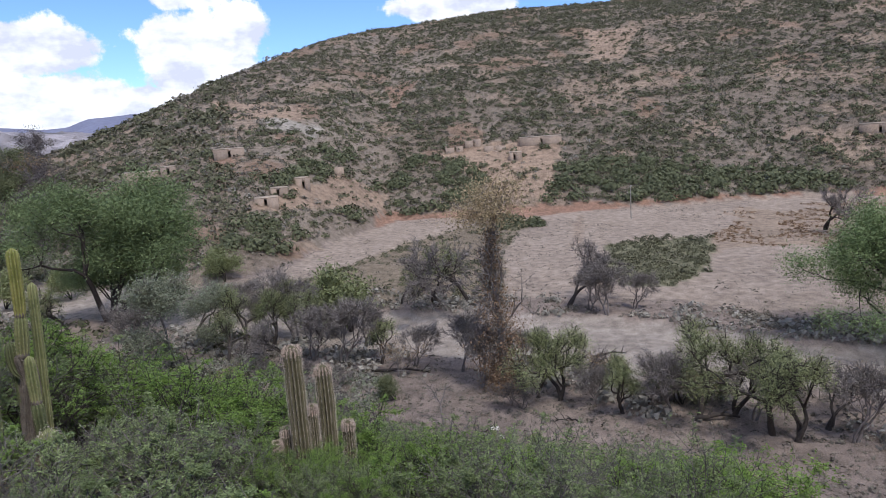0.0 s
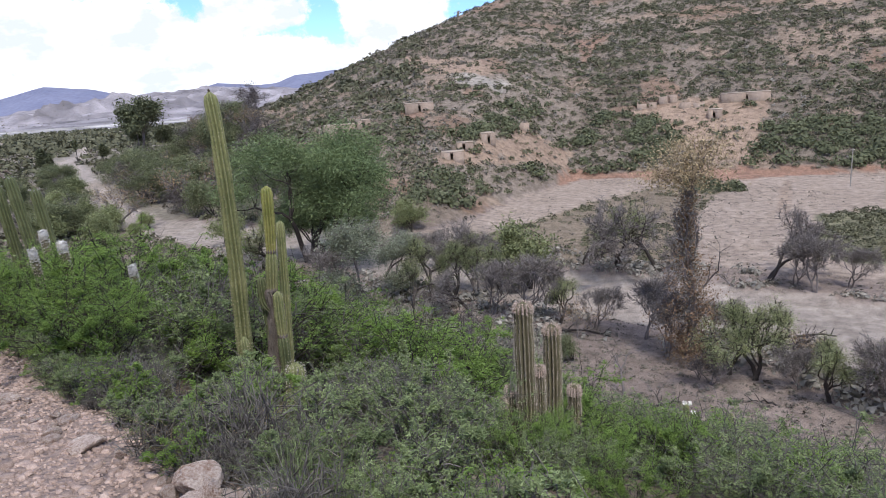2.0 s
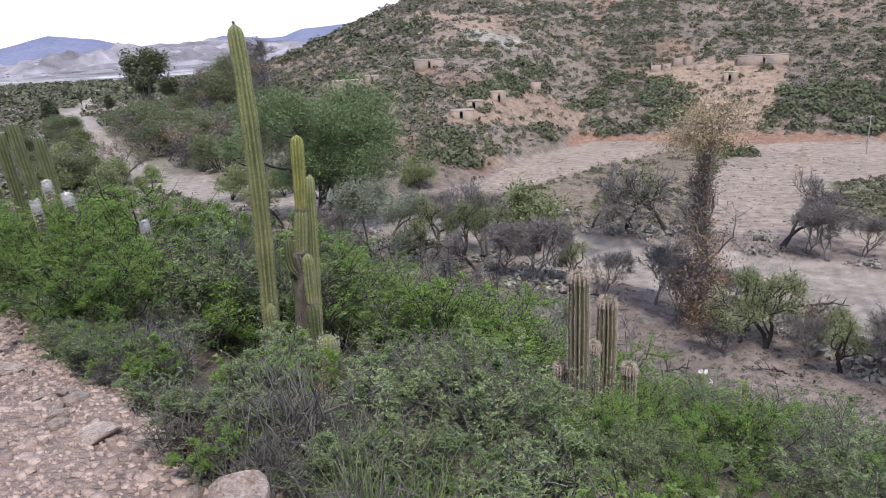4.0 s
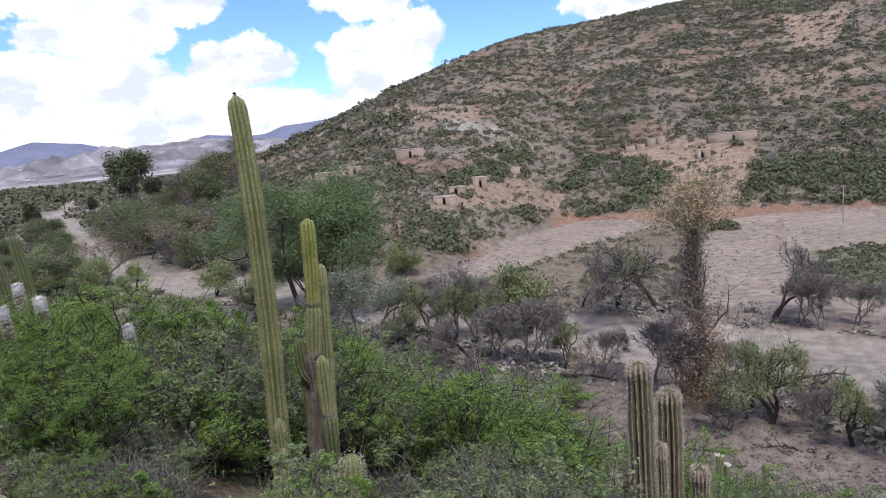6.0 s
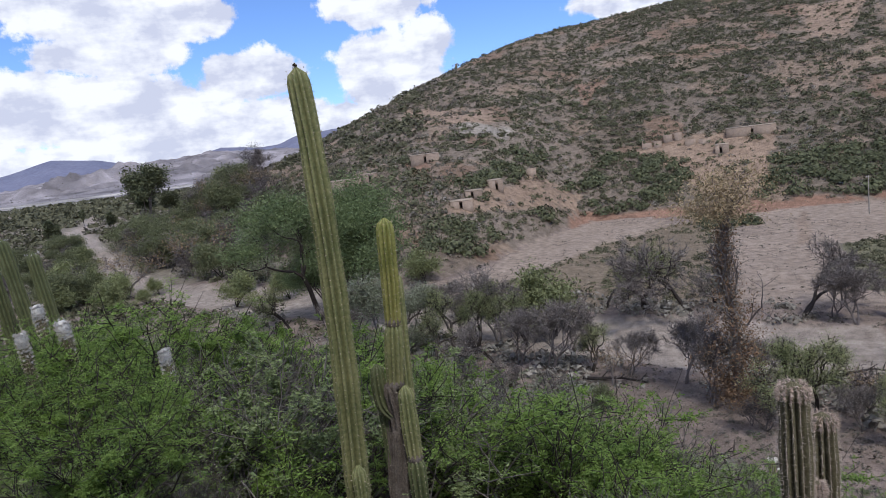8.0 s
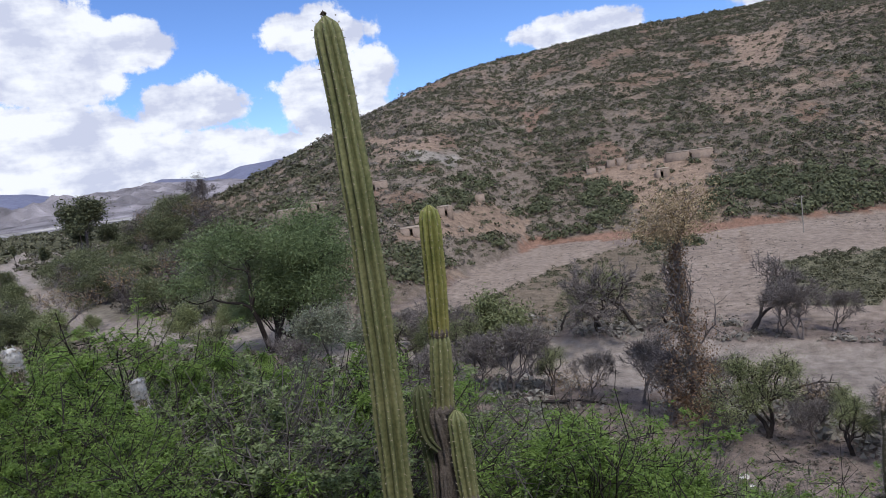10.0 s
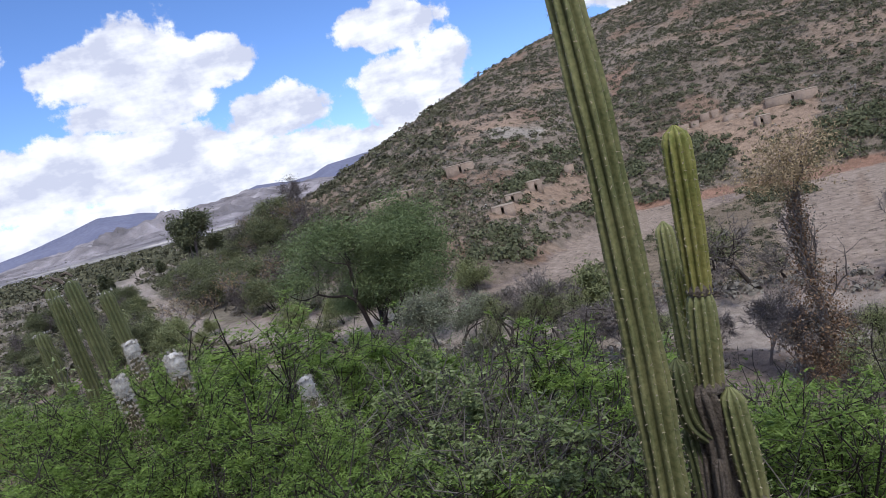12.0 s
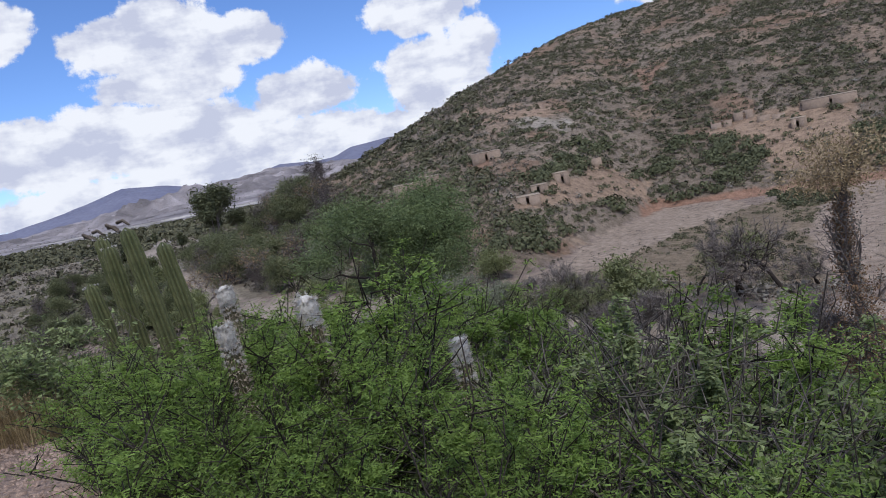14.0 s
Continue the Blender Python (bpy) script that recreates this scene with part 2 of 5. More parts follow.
# ---------------------------------------------------------------- mesh helpers
class Geo:
    """Collects quads and triangles, with one colour per vertex if wanted."""

    def __init__(self):
        self.v, self.q, self.t, self.c, self.n = [], [], [], [], 0

    def add(self, v, quads=None, tris=None, colour=None):
        v = np.asarray(v, float).reshape(-1, 3)
        if quads is not None and len(quads):
            self.q.append(np.asarray(quads, int).reshape(-1, 4) + self.n)
        if tris is not None and len(tris):
            self.t.append(np.asarray(tris, int).reshape(-1, 3) + self.n)
        self.v.append(v)
        if colour is not None:
            self.c.append(np.broadcast_to(np.asarray(colour, float), (len(v), 3)))
        self.n += len(v)

    def tube(self, points, radii, sides=5, cap=True):
        p = np.asarray(points, float)
        r = np.asarray(radii, float)
        along = np.gradient(p, axis=0)
        along /= np.linalg.norm(along, axis=1)[:, None] + 1e-9
        ref = np.array([0.31, 0.87, 0.38])
        a = np.cross(along, ref)
        a /= np.linalg.norm(a, axis=1)[:, None] + 1e-9
        b = np.cross(along, a)
        ang = np.arange(sides) * 2 * math.pi / sides
        ring = p[:, None] + r[:, None, None] * (a[:, None] * np.cos(ang)[None, :, None] + b[:, None] * np.sin(ang)[None, :, None])
        k, i = np.meshgrid(np.arange(len(p) - 1), np.arange(sides), indexing="ij")
        j = (i + 1) % sides
        quads = np.stack([k * sides + i, k * sides + j, (k + 1) * sides + j, (k + 1) * sides + i], -1).reshape(-1, 4)
        v, tris = ring.reshape(-1, 3), None
        if cap:
            v = np.vstack([v, p[-1] + along[-1] * r[-1] * 0.6])
            e = (len(p) - 1) * sides
            tris = [(e + q, e + (q + 1) % sides, len(v) - 1) for q in range(sides)]
        self.add(v, quads, tris)

    def leaves(self, centres, size, stretch=2.2, flat=0.0, rng=None, droop=0.0, simple=False):
        """Small folded diamonds at the given places, turned at random."""
        c = np.asarray(centres, float).reshape(-1, 3)
        m = len(c)
        if not m:
            return
        d = rng.normal(size=(m, 3))
        d[:, 2] = d[:, 2] * (1 - flat) - droop
        d /= np.linalg.norm(d, axis=1)[:, None] + 1e-9
        s = np.cross(d, rng.normal(size=(m, 3)) * 0.75 + (0, 0, 1.0))
        s /= np.linalg.norm(s, axis=1)[:, None] + 1e-9
        up = np.cross(d, s)
        k = (size * rng.uniform(0.6, 1.4, m))[:, None]
        if simple:
            v = np.stack([c - d * k * stretch / 2 + s * k * 0.35, c - d * k * stretch / 2 - s * k * 0.5, c + d * k * stretch / 2], 1)
            self.add(v.reshape(-1, 3), None, np.arange(m)[:, None] * 3 + np.array([[0, 1, 2]]))
            return
        v = np.stack([c - d * k * stretch / 2, c + s * k / 2 + up * k * 0.15, c + d * k * stretch / 2, c - s * k / 2 + up * k * 0.15], 1)
        base = np.arange(m)[:, None] * 4
        self.add(v.reshape(-1, 3), base + np.array([[0, 1, 2, 3]]))

    def mesh(self, name, mat, smooth=False):
        me = bpy.data.meshes.new(name)
        v = np.vstack(self.v)
        q = np.vstack(self.q) if self.q else np.zeros((0, 4), int)
        t = np.vstack(self.t) if self.t else np.zeros((0, 3), int)
        loops = np.concatenate([q.ravel(), t.ravel()])
        starts = np.concatenate([np.arange(len(q)) * 4, len(q) * 4 + np.arange(len(t)) * 3])
        me.vertices.add(len(v))
        me.vertices.foreach_set("co", v.ravel())
        me.loops.add(len(loops))
        me.loops.foreach_set("vertex_index", loops.astype(np.int32))
        me.polygons.add(len(starts))
        me.polygons.foreach_set("loop_start", starts.astype(np.int32))
        if smooth:
            me.polygons.foreach_set("use_smooth", np.ones(len(starts), bool))
        me.update(calc_edges=True)
        me.validate()
        me.materials.append(mat)
        return me

    def colours(self, me, name):
        a = me.color_attributes.new(name, 'FLOAT_COLOR', 'POINT')
        c = np.vstack(self.c)
        a.data.foreach_set("color", np.hstack([c, np.ones((len(c), 1))]).ravel())


def thing(name, x, y, z, label, category, group="", turn=0.0, kind=""):
    ob = new(name)
    ob.matrix_basis = pose(x, y, z, 0, 0, turn)
    return tagged(ob, label, category, group, kind)


def part(name, geo, mat, parent, label="", smooth=False, kind=""):
    ob = new(name, geo.mesh(name, mat, smooth) if isinstance(geo, Geo) else geo)
    ob.parent = parent
    return tagged(ob, label, kind=kind)


def hashed(ix, iy, seed):
    h = np.sin(ix * 127.1 + iy * 311.7 + seed * 74.7) * 43758.5453
    return h - np.floor(h)


def grain(x, y, seed=0):
    """Smooth value noise, 0 to 1."""
    ix, iy = np.floor(x), np.floor(y)
    fx, fy = x - ix, y - iy
    fx, fy = fx * fx * (3 - 2 * fx), fy * fy * (3 - 2 * fy)
    a, b = hashed(ix, iy, seed), hashed(ix + 1, iy, seed)
    c, d = hashed(ix, iy + 1, seed), hashed(ix + 1, iy + 1, seed)
    return (a * (1 - fx) + b * fx) * (1 - fy) + (c * (1 - fx) + d * fx) * fy


def rough(x, y, size, seed=0, steps=4):
    total, part_of, k = 0.0, 0.5, 1.0 / size
    for n in range(steps):
        total = total + part_of * grain(x * k, y * k, seed + n)
        part_of, k = part_of / 2, k * 2.1
    return total / (1 - 0.5 ** steps)


# ---------------------------------------------------------------- the lie of the land
DIR, SIDE, START = np.array([-0.79, 0.613]), np.array([0.613, 0.79]), np.array([0.57, -0.42])

# bearing (degrees left of +y): hill foot distance, ridge distance, ridge height angle
HILL_B = [-40, -33, -24, -16, -8, -2, 4, 7.2, 11.3, 15, 19, 22.8, 26, 30, 32, 34, 37]
HILL_FOOT = [232, 226, 216, 207, 206, 208, 210, 182, 160, 146, 140, 146, 165, 220, 240, 260, 280]
HILL_RIDGE = [500, 490, 480, 470, 460, 450, 435, 420, 400, 385, 365, 345, 330, 315, 308, 305, 303]
HILL_ANGLE = [9.3, 9.3, 9.2, 9.15, 9.2, 8.95, 8.35, 7.9, 6.9, 5.6, 4.1, 2.6, 1.3, -0.05, -1.1, -2.6, -6.5]
FOOT_B = [14, 20, 25, 28, 33, 36, 40, 45, 52, 58, 70]
FOOT_ANGLE = [1.0, 1.2, 1.5, 1.8, 2.05, 1.9, 1.5, 1.2, 0.5, 0.3, 0.6]
# river bed: bearing, distance
RIVER = [(-75, 66), (-35, 80), (-24, 79), (-12, 85.5), (-3, 88), (4, 93), (14, 108), (24.6, 132), (31, 150), (35, 167), (38, 180), (39.8, 200), (40.8, 231), (41.6, 274), (42, 316), (42.7, 413), (43.6, 470), (42.4, 560), (42.0, 700)]


def polar(b, r):
    return np.array([-math.sin(radians(b)) * r, math.cos(radians(b)) * r])


def bearing(x, y):
    return np.degrees(np.arctan2(-x, y)), np.hypot(x, y)


def river_distance(x, y):
    best = np.full(np.shape(x), 1e9)
    pts = [polar(*k) for k in RIVER]
    for a, b in zip(pts, pts[1:]):
        d = b - a
        u = np.clip(((x - a[0]) * d[0] + (y - a[1]) * d[1]) / (d @ d), 0, 1)
        best = np.minimum(best, np.hypot(x - a[0] - u * d[0], y - a[1] - u * d[1]))
    return best


def river_edge(x, y):
    """Distance outside the river bed's edge; negative in the bed."""
    b, _ = bearing(x, y)
    return river_distance(x, y) - np.interp(b, [-75, -33, -18, -12, -3, 4, 20, 31, 37, 40, 41.6, 42.2, 44, 60], [8, 7, 11, 8.5, 10, 8, 9, 10, 7.5, 4, 3, 4, 7, 8])


def road_place(x, y):
    """Along the road from the walk's start, and to the right of its middle."""
    dx, dy = x - START[0], y - START[1]
    s, w = dx * DIR[0] + dy * DIR[1], dx * SIDE[0] + dy * SIDE[1]
    bend = np.clip(s - 12, 0, 22)
    return s, w + 0.03 * bend ** 2 + 1.3 * np.clip(s - 34, 0, None)


def road_edge(s):
    return np.interp(s, [2, 5.5, 7, 9.4, 11, 14], [1.0, 0.82, 0.68, 0.5, 0.35, 0.35])


def bank_z(x, y):
    s, q = road_place(x, y)
    z = 0.02 - 0.138 * np.clip(s, -60, 9.5) - 0.035 * np.clip(s - 9.5, 0, 12) - 0.12 * np.clip(s - 21.5, 0, 120)
    e = road_edge(s)
    d = np.clip(q - e, 0, None)
    fall = 0.53 * d - 0.35 * (1 - np.exp(-d / 1.2))
    rise = np.clip(-q - 2.4, 0, None)
    z = z - fall + 40 * np.tanh(rise * 0.5 / 40)
    off_road = np.clip((np.abs(q + 0.7) - 1.5) / 1.0, 0, 1)
    return z + (rough(x, y, 1.7, 3) - 0.5) * (0.06 + 0.3 * off_road) + (rough(x, y, 0.35, 5, 3) - 0.5) * 0.05


def valley_z(x, y):
    b, r = bearing(x, y)
    z = -25.5 + 0.008 * np.clip(y - 100, 0, 130)
    z = z + np.where(b > 12, np.clip((b - 12) / 14, 0, 1) * 0.0095 * np.clip(r - 150, 0, 1800), 0)
    d = river_edge(x, y)
    z = z - 0.8 * np.clip((0.5 - d) / 2.5, 0, 1)
    z = z + (rough(x, y, 14, 11) - 0.5) * 1.0 + (rough(x, y, 3, 12, 3) - 0.5) * 0.25
    # the hill across the valley
    bb = np.clip(b, -40, 37)
    rf, rr = np.interp(bb, HILL_B, HILL_FOOT), np.interp(bb, HILL_B, HILL_RIDGE)
    zr = 1.6 + rr * np.tan(np.radians(np.interp(bb, HILL_B, HILL_ANGLE)))
    u = (r - rf) / (rr - rf)
    uc = np.clip(u, 0, 1)
    body = -25.0 + (zr + 25.0) * uc * (1.22 - 0.22 * uc) - np.clip(u - 1, 0, 9) * (rr - rf) * 0.3
    relief = (rough(x, y, 60, 21) - 0.5) * 7 + (rough(x, y, 12, 22, 3) - 0.5) * 2.0
    hill = body + relief * np.clip(uc * 5, 0, 1) * np.clip((1.08 - uc) * 4, 0.15, 1)
    hill = np.where((b > 37.5) | (u < 0), -99, hill)
    z = np.maximum(z, np.maximum(hill, np.where(u > 1, -22, -99)))
    # foothills at the end of the plain
    fu = np.clip((r - 1900) / 1100, 0, 1.0)
    top = r * np.tan(np.radians(np.interp(b, FOOT_B, FOOT_ANGLE)))
    bumps = (rough(x, y, 420, 31) - 0.5) * 150 + (np.abs(rough(x, y, 150, 32) - 0.5) * 2 - 0.35) * 95 + (np.abs(rough(x, y, 60, 33, 3) - 0.5) * 2 - 0.3) * 55
    return np.where(fu > 0, z * (1 - fu) + (top + bumps * np.clip(fu * 2, 0, 1) * np.clip((1 - fu) * 3 + 0.25, 0, 1)) * fu, z)


def land(x, y):
    x, y = np.asarray(x, float), np.asarray(y, float)
    a, b = bank_z(x, y), valley_z(x, y)
    return 0.5 * (a + b + np.sqrt((a - b) ** 2 + 1.5))


def inside(x, y, corners):
    """Whether points lie in a polygon given as (bearing, distance) corners."""
    pts = [polar(*c) for c in corners]
    hit = np.zeros(np.shape(x), bool)
    for (ax, ay), (bx, by) in zip(pts, pts[1:] + pts[:1]):
        cross = ((ay > y) != (by > y)) & (x < (bx - ax) * (y - ay) / (by - ay + 1e-12) + ax)
        hit ^= cross
    return hit


FIELD_WEST = [(16.7, 138), (13, 147), (7.6, 181), (3.2, 209), (-1.6, 207), (-3.1, 187), (2.3, 165), (3.9, 140), (8.3, 134), (13.1, 132)]
FIELD_EAST = [(-6, 106), (-5.9, 144), (-8.6, 198), (-11.2, 203), (-20.3, 214), (-24.4, 219), (-32, 228), (-36, 225), (-36, 103), (-32.2, 101), (-22.6, 100), (-20.4, 103), (-9.2, 104)]
FIELD_DRY = [(-24.0, 200), (-31.4, 213), (-35, 212), (-35, 148), (-31.5, 146), (-23.3, 147)]
FIELD_TRACK = [(-11.6, 150), (-12.6, 150), (-12.9, 196), (-12.2, 196)]
FIELD_SCRUB = [(-14.0, 128), (-14.7, 150), (-20.3, 157), (-22.9, 159), (-22.5, 123), (-20.8, 113), (-16.3, 110)]


GAP = [(3.5, 157), (10.5, 133), (9, 112), (-5, 106), (-6, 106), (-5.9, 144), (-8.6, 198), (-3.1, 187), (2.3, 165)]

OCHRE, PALE, RUST = (0.34, 0.25, 0.185), (0.37, 0.335, 0.29), (0.29, 0.19, 0.14)
BARE = [([(17.3, 322), (10.6, 280), (9.8, 252), (13, 250), (17.5, 276)], OCHRE),
        ([(14, 256), (12.7, 258), (8.7, 252), (9.0, 242), (12.8, 247)], PALE),
        ([(3.2, 316), (0.2, 320), (1.6, 300), (2.8, 285)], RUST),
        ([(-13.3, 388), (-17.4, 384), (-16.2, 330), (-13.8, 330)], OCHRE),
        ([(-0.8, 247), (-6, 252), (-11.4, 250), (-10.8, 231), (-9.6, 214), (-5.4, 216), (-4.6, 232)], OCHRE),
        ([(15.7, 174), (13.3, 188), (10.5, 201), (5.8, 219), (3, 229), (5.1, 211), (7.9, 195), (12.5, 179)], OCHRE),
        ([(17.5, 232), (15.5, 232), (16.0, 196), (18, 205)], RUST),
        ([(8.5, 216), (3.5, 226), (4.0, 214), (8.5, 203)], OCHRE)]


def soil_colour(x, y):
    """The colour of the bare ground at a place, without grass or bushes; far off it holds a haze tint."""
    s, q = road_place(x, y)
    b, r = bearing(x, y)
    wob = (rough(x, y, 5, 41) - 0.5) * 6
    col = np.empty((len(x), 3))
    col[:] = (0.285, 0.228, 0.195)                                  # valley floor
    z_bank, z_valley = bank_z(x, y), valley_z(x, y)
    bank = np.clip((z_bank - z_valley) / 2, 0, 1)[:, None]
    col = col * (1 - bank) + np.array((0.23, 0.175, 0.135)) * bank
    near = (np.abs(q + 0.7) < road_edge(s) + 0.85) & (r < 60)
    col[near] = (0.33, 0.25, 0.21)                                # gravel road
    bb = np.clip(b, -40, 37)
    rf = np.interp(bb, HILL_B, HILL_FOOT)
    hill = (r > rf + wob) & (b < 37)
    tone = rough(x, y, 35, 43)[:, None]
    col[hill] = (((0.185, 0.143, 0.11) * (1 - tone) + np.array((0.27, 0.228, 0.186)) * tone) * np.interp(b, [-8, 14], [0.92, 1.15])[:, None])[hill]
    scar = hill & (rough(x, y, 16, 45, 3) > 0.62)
    col[scar] = np.array((0.29, 0.222, 0.168))
    red = hill & (rough(x + 70, y, 22, 46, 3) > 0.69)
    col[red] = np.array((0.255, 0.178, 0.13))
    for f, c in BARE:
        k = inside(x + wob * 1.1, y + wob * 1.1, f) & hill
        col[k] = c
    cut = (r > rf - 6 + wob) & (r < rf + 4 + wob) & (b < 5)
    col[cut] = (0.32, 0.195, 0.14)                                 # reddish cut bank
    plain = (b > 14) & ~hill & (r > 190)
    col[plain] = (0.25, 0.22, 0.175)
    for f in (FIELD_WEST, FIELD_EAST):
        col[inside(x + wob * 0.4, y + wob * 0.4, f)] = (0.37, 0.298, 0.243)
    gap = inside(x + wob, y + wob, GAP) & (river_edge(x, y) > 1)
    col[gap] = (0.25, 0.2, 0.145)
    wide = (rough(x, y, 16, 42) - 0.5) * 40
    col[inside(x + wide, y + wide, FIELD_DRY)] = (0.335, 0.258, 0.197)
    col[inside(x + wob * 0.1, y + wob * 0.1, FIELD_TRACK)] = (0.33, 0.255, 0.2)
    green = inside(x + wob * 1.6, y + wob * 1.6, FIELD_SCRUB)
    col[green] = (0.2, 0.19, 0.12)
    d = river_edge(x, y) + wob * 0.5
    col[(d < 0) & (r > 55)] = (0.385, 0.33, 0.285)              # river sand
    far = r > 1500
    # foothills: lavender-grey haze put into the ground colour
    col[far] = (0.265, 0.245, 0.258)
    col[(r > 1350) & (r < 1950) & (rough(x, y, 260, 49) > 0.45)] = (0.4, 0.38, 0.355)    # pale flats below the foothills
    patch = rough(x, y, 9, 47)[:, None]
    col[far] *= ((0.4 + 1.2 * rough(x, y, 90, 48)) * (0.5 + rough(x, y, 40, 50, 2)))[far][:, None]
    return col * (0.8 + 0.4 * patch) * 0.98


def build_ground():
    rings = np.concatenate([np.geomspace(0.6, 12, 90), np.arange(12.25, 46, 0.7), np.arange(46, 262, 1.7), np.arange(262, 520, 4.0),
                            np.geomspace(523, 1850, 34), np.geomspace(1900, 3300, 80)])
    bears = np.concatenate([np.arange(-44, 64, 0.42), np.arange(64, 316, 3.0)])
    bb, rr = np.meshgrid(np.radians(bears), rings, indexing="ij")
    x, y = (-np.sin(bb) * rr).ravel(), (np.cos(bb) * rr).ravel()
    nb, nr = len(bears), len(rings)
    i, k = np.meshgrid(np.arange(nb), np.arange(nr - 1), indexing="ij")
    j = (i + 1) % nb
    g = Geo()
    quads = np.stack([i * nr + k, i * nr + k + 1, j * nr + k + 1, j * nr + k], -1).reshape(-1, 4)
    centre = nb * nr
    tris = np.stack([np.full(nb, centre), np.arange(nb) * nr, ((np.arange(nb) + 1) % nb) * nr], -1)
    x, y = np.append(x, 0.0), np.append(y, 0.0)
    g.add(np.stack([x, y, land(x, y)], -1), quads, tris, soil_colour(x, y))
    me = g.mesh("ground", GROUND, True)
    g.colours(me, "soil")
    tagged(new("ground", me), "dry stony valley and hillside with gravel road", "ground", kind="structure")


build_ground()


def build_far_mountains():
    b = np.arange(-180, 180, 0.4)
    ang = np.interp(b, [-180, -90, -20, 12, 20, 23, 26, 27.5, 29, 32, 35, 38, 41, 44, 48, 52, 56, 62, 75, 180],
                    [2.4, 2.2, 2.4, 2.6, 2.8, 2.95, 2.75, 2.2, 2.1, 2.45, 1.75, 1.65, 2.45, 2.75, 1.75, 1.05, 1.35, 1.0, 1.6, 2.4])
    ang = ang + (rough(b * 1.0, b * 0 + 3, 2.0, 51) - 0.5) * 0.18
    g = Geo()
    rows = []
    for u, r in ((0.0, 3350), (0.35, 3600), (0.7, 3900), (1.0, 4200), (0.75, 4500)):
        z = u * 4200 * np.tan(np.radians(ang)) - 40 * (1 - u) + (rough(b * 1.0, b * 0 + r, 3.0, 52) - 0.5) * 60 * (u if u < 1 else 0.0)
        rows.append(np.stack([-np.sin(np.radians(b)) * r, np.cos(np.radians(b)) * r, z], -1))
    n = len(b)
    k, i = np.meshgrid(np.arange(len(rows) - 1), np.arange(n), indexing="ij")
    j = (i + 1) % n
    g.add(np.concatenate(rows), np.stack([k * n + i, k * n + j, (k + 1) * n + j, (k + 1) * n + i], -1).reshape(-1, 4))
    tagged(new("backdrop", g.mesh("backdrop", HAZED_MOUNTAIN, True)), "distant mountain range tinted haze-blue on the horizon", "mountains", kind="structure")


build_far_mountains()


# ---------------------------------------------------------------- cacti
def column(path, radii, ribs=11, depth=0.27, step=0.05, pitch=0.045):
    """A ribbed cactus stem along a bent line, closed by a dome, with the spines that sit on its ribs."""
    path, radii = np.asarray(path, float), np.asarray(radii, float)
    run = np.r_[0, np.cumsum(np.linalg.norm(np.diff(path, axis=0), axis=1))]
    s = np.linspace(0, run[-1], max(8, int(run[-1] / step)))
    p = np.stack([np.interp(s, run, path[:, i]) for i in range(3)], -1)
    for _ in range(3):
        p[1:-1] = (p[:-2] + 2 * p[1:-1] + p[2:]) / 4
    r = np.interp(s, run, radii)
    left = run[-1] - s
    cap = radii[-1] * 1.5
    r = r * np.where(left < cap, np.sqrt(np.clip(1 - np.clip(1 - left / cap, 0, 1) ** 2.2, 0.0, 1)), 1)
    r = np.maximum(r, 0.008)
    rng = np.random.default_rng(int(abs(path.sum()) * 1000) % 99991)
    r = r * (1 + 0.035 * np.sin(s * 9 + rng.uniform(0, 6)) + rng.normal(0, 0.008, len(s)))
    along = np.gradient(p, axis=0)
    along /= np.linalg.norm(along, axis=1)[:, None]
    a = np.cross(along, (0.2, 1.0, 0.1))
    a /= np.linalg.norm(a, axis=1)[:, None]
    b = np.cross(along, a)
    m = ribs * 6
    ang = np.arange(m) * 2 * math.pi / m
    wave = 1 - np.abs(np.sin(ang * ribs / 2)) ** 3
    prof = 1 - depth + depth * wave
    twist = 0.12 * np.sin(s * 0.9)[:, None]
    ring = p[:, None] + (r[:, None] * prof)[:, :, None] * (a[:, None] * np.cos(ang + twist)[:, :, None] + b[:, None] * np.sin(ang + twist)[:, :, None])
    k, i = np.meshgrid(np.arange(len(s) - 1), np.arange(m), indexing="ij")
    j = (i + 1) % m
    quads = np.stack([k * m + i, k * m + j, (k + 1) * m + j, (k + 1) * m + i], -1).reshape(-1, 4)
    u = np.clip(s / run[-1], 0, 1)
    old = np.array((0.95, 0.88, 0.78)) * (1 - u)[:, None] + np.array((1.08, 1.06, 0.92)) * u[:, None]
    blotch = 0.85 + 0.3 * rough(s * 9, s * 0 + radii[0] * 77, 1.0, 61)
    # paler skin on the crests; groove shade is put into the colour too
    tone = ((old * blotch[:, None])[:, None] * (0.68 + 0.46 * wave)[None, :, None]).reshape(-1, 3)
    body = Geo()
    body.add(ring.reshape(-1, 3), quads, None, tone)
    # areoles on the crests
    spots, ways = [], []
    for n in range(ribs):
        th = n * 2 * math.pi / ribs
        for q in np.arange(0.05 + rng.uniform(0, 0.03), run[-1] - 0.01, pitch):
            f = int(q / run[-1] * (len(s) - 1))
            out = a[f] * math.cos(th + twist[f, 0]) + b[f] * math.sin(th + twist[f, 0])
            spots.append(p[f] + out * r[f] + along[f] * (q - s[f] + rng.uniform(-0.006, 0.006)))
            ways.append(out + along[f] * rng.uniform(-0.3, 0.3))
    return body, np.array(spots), np.array(ways)


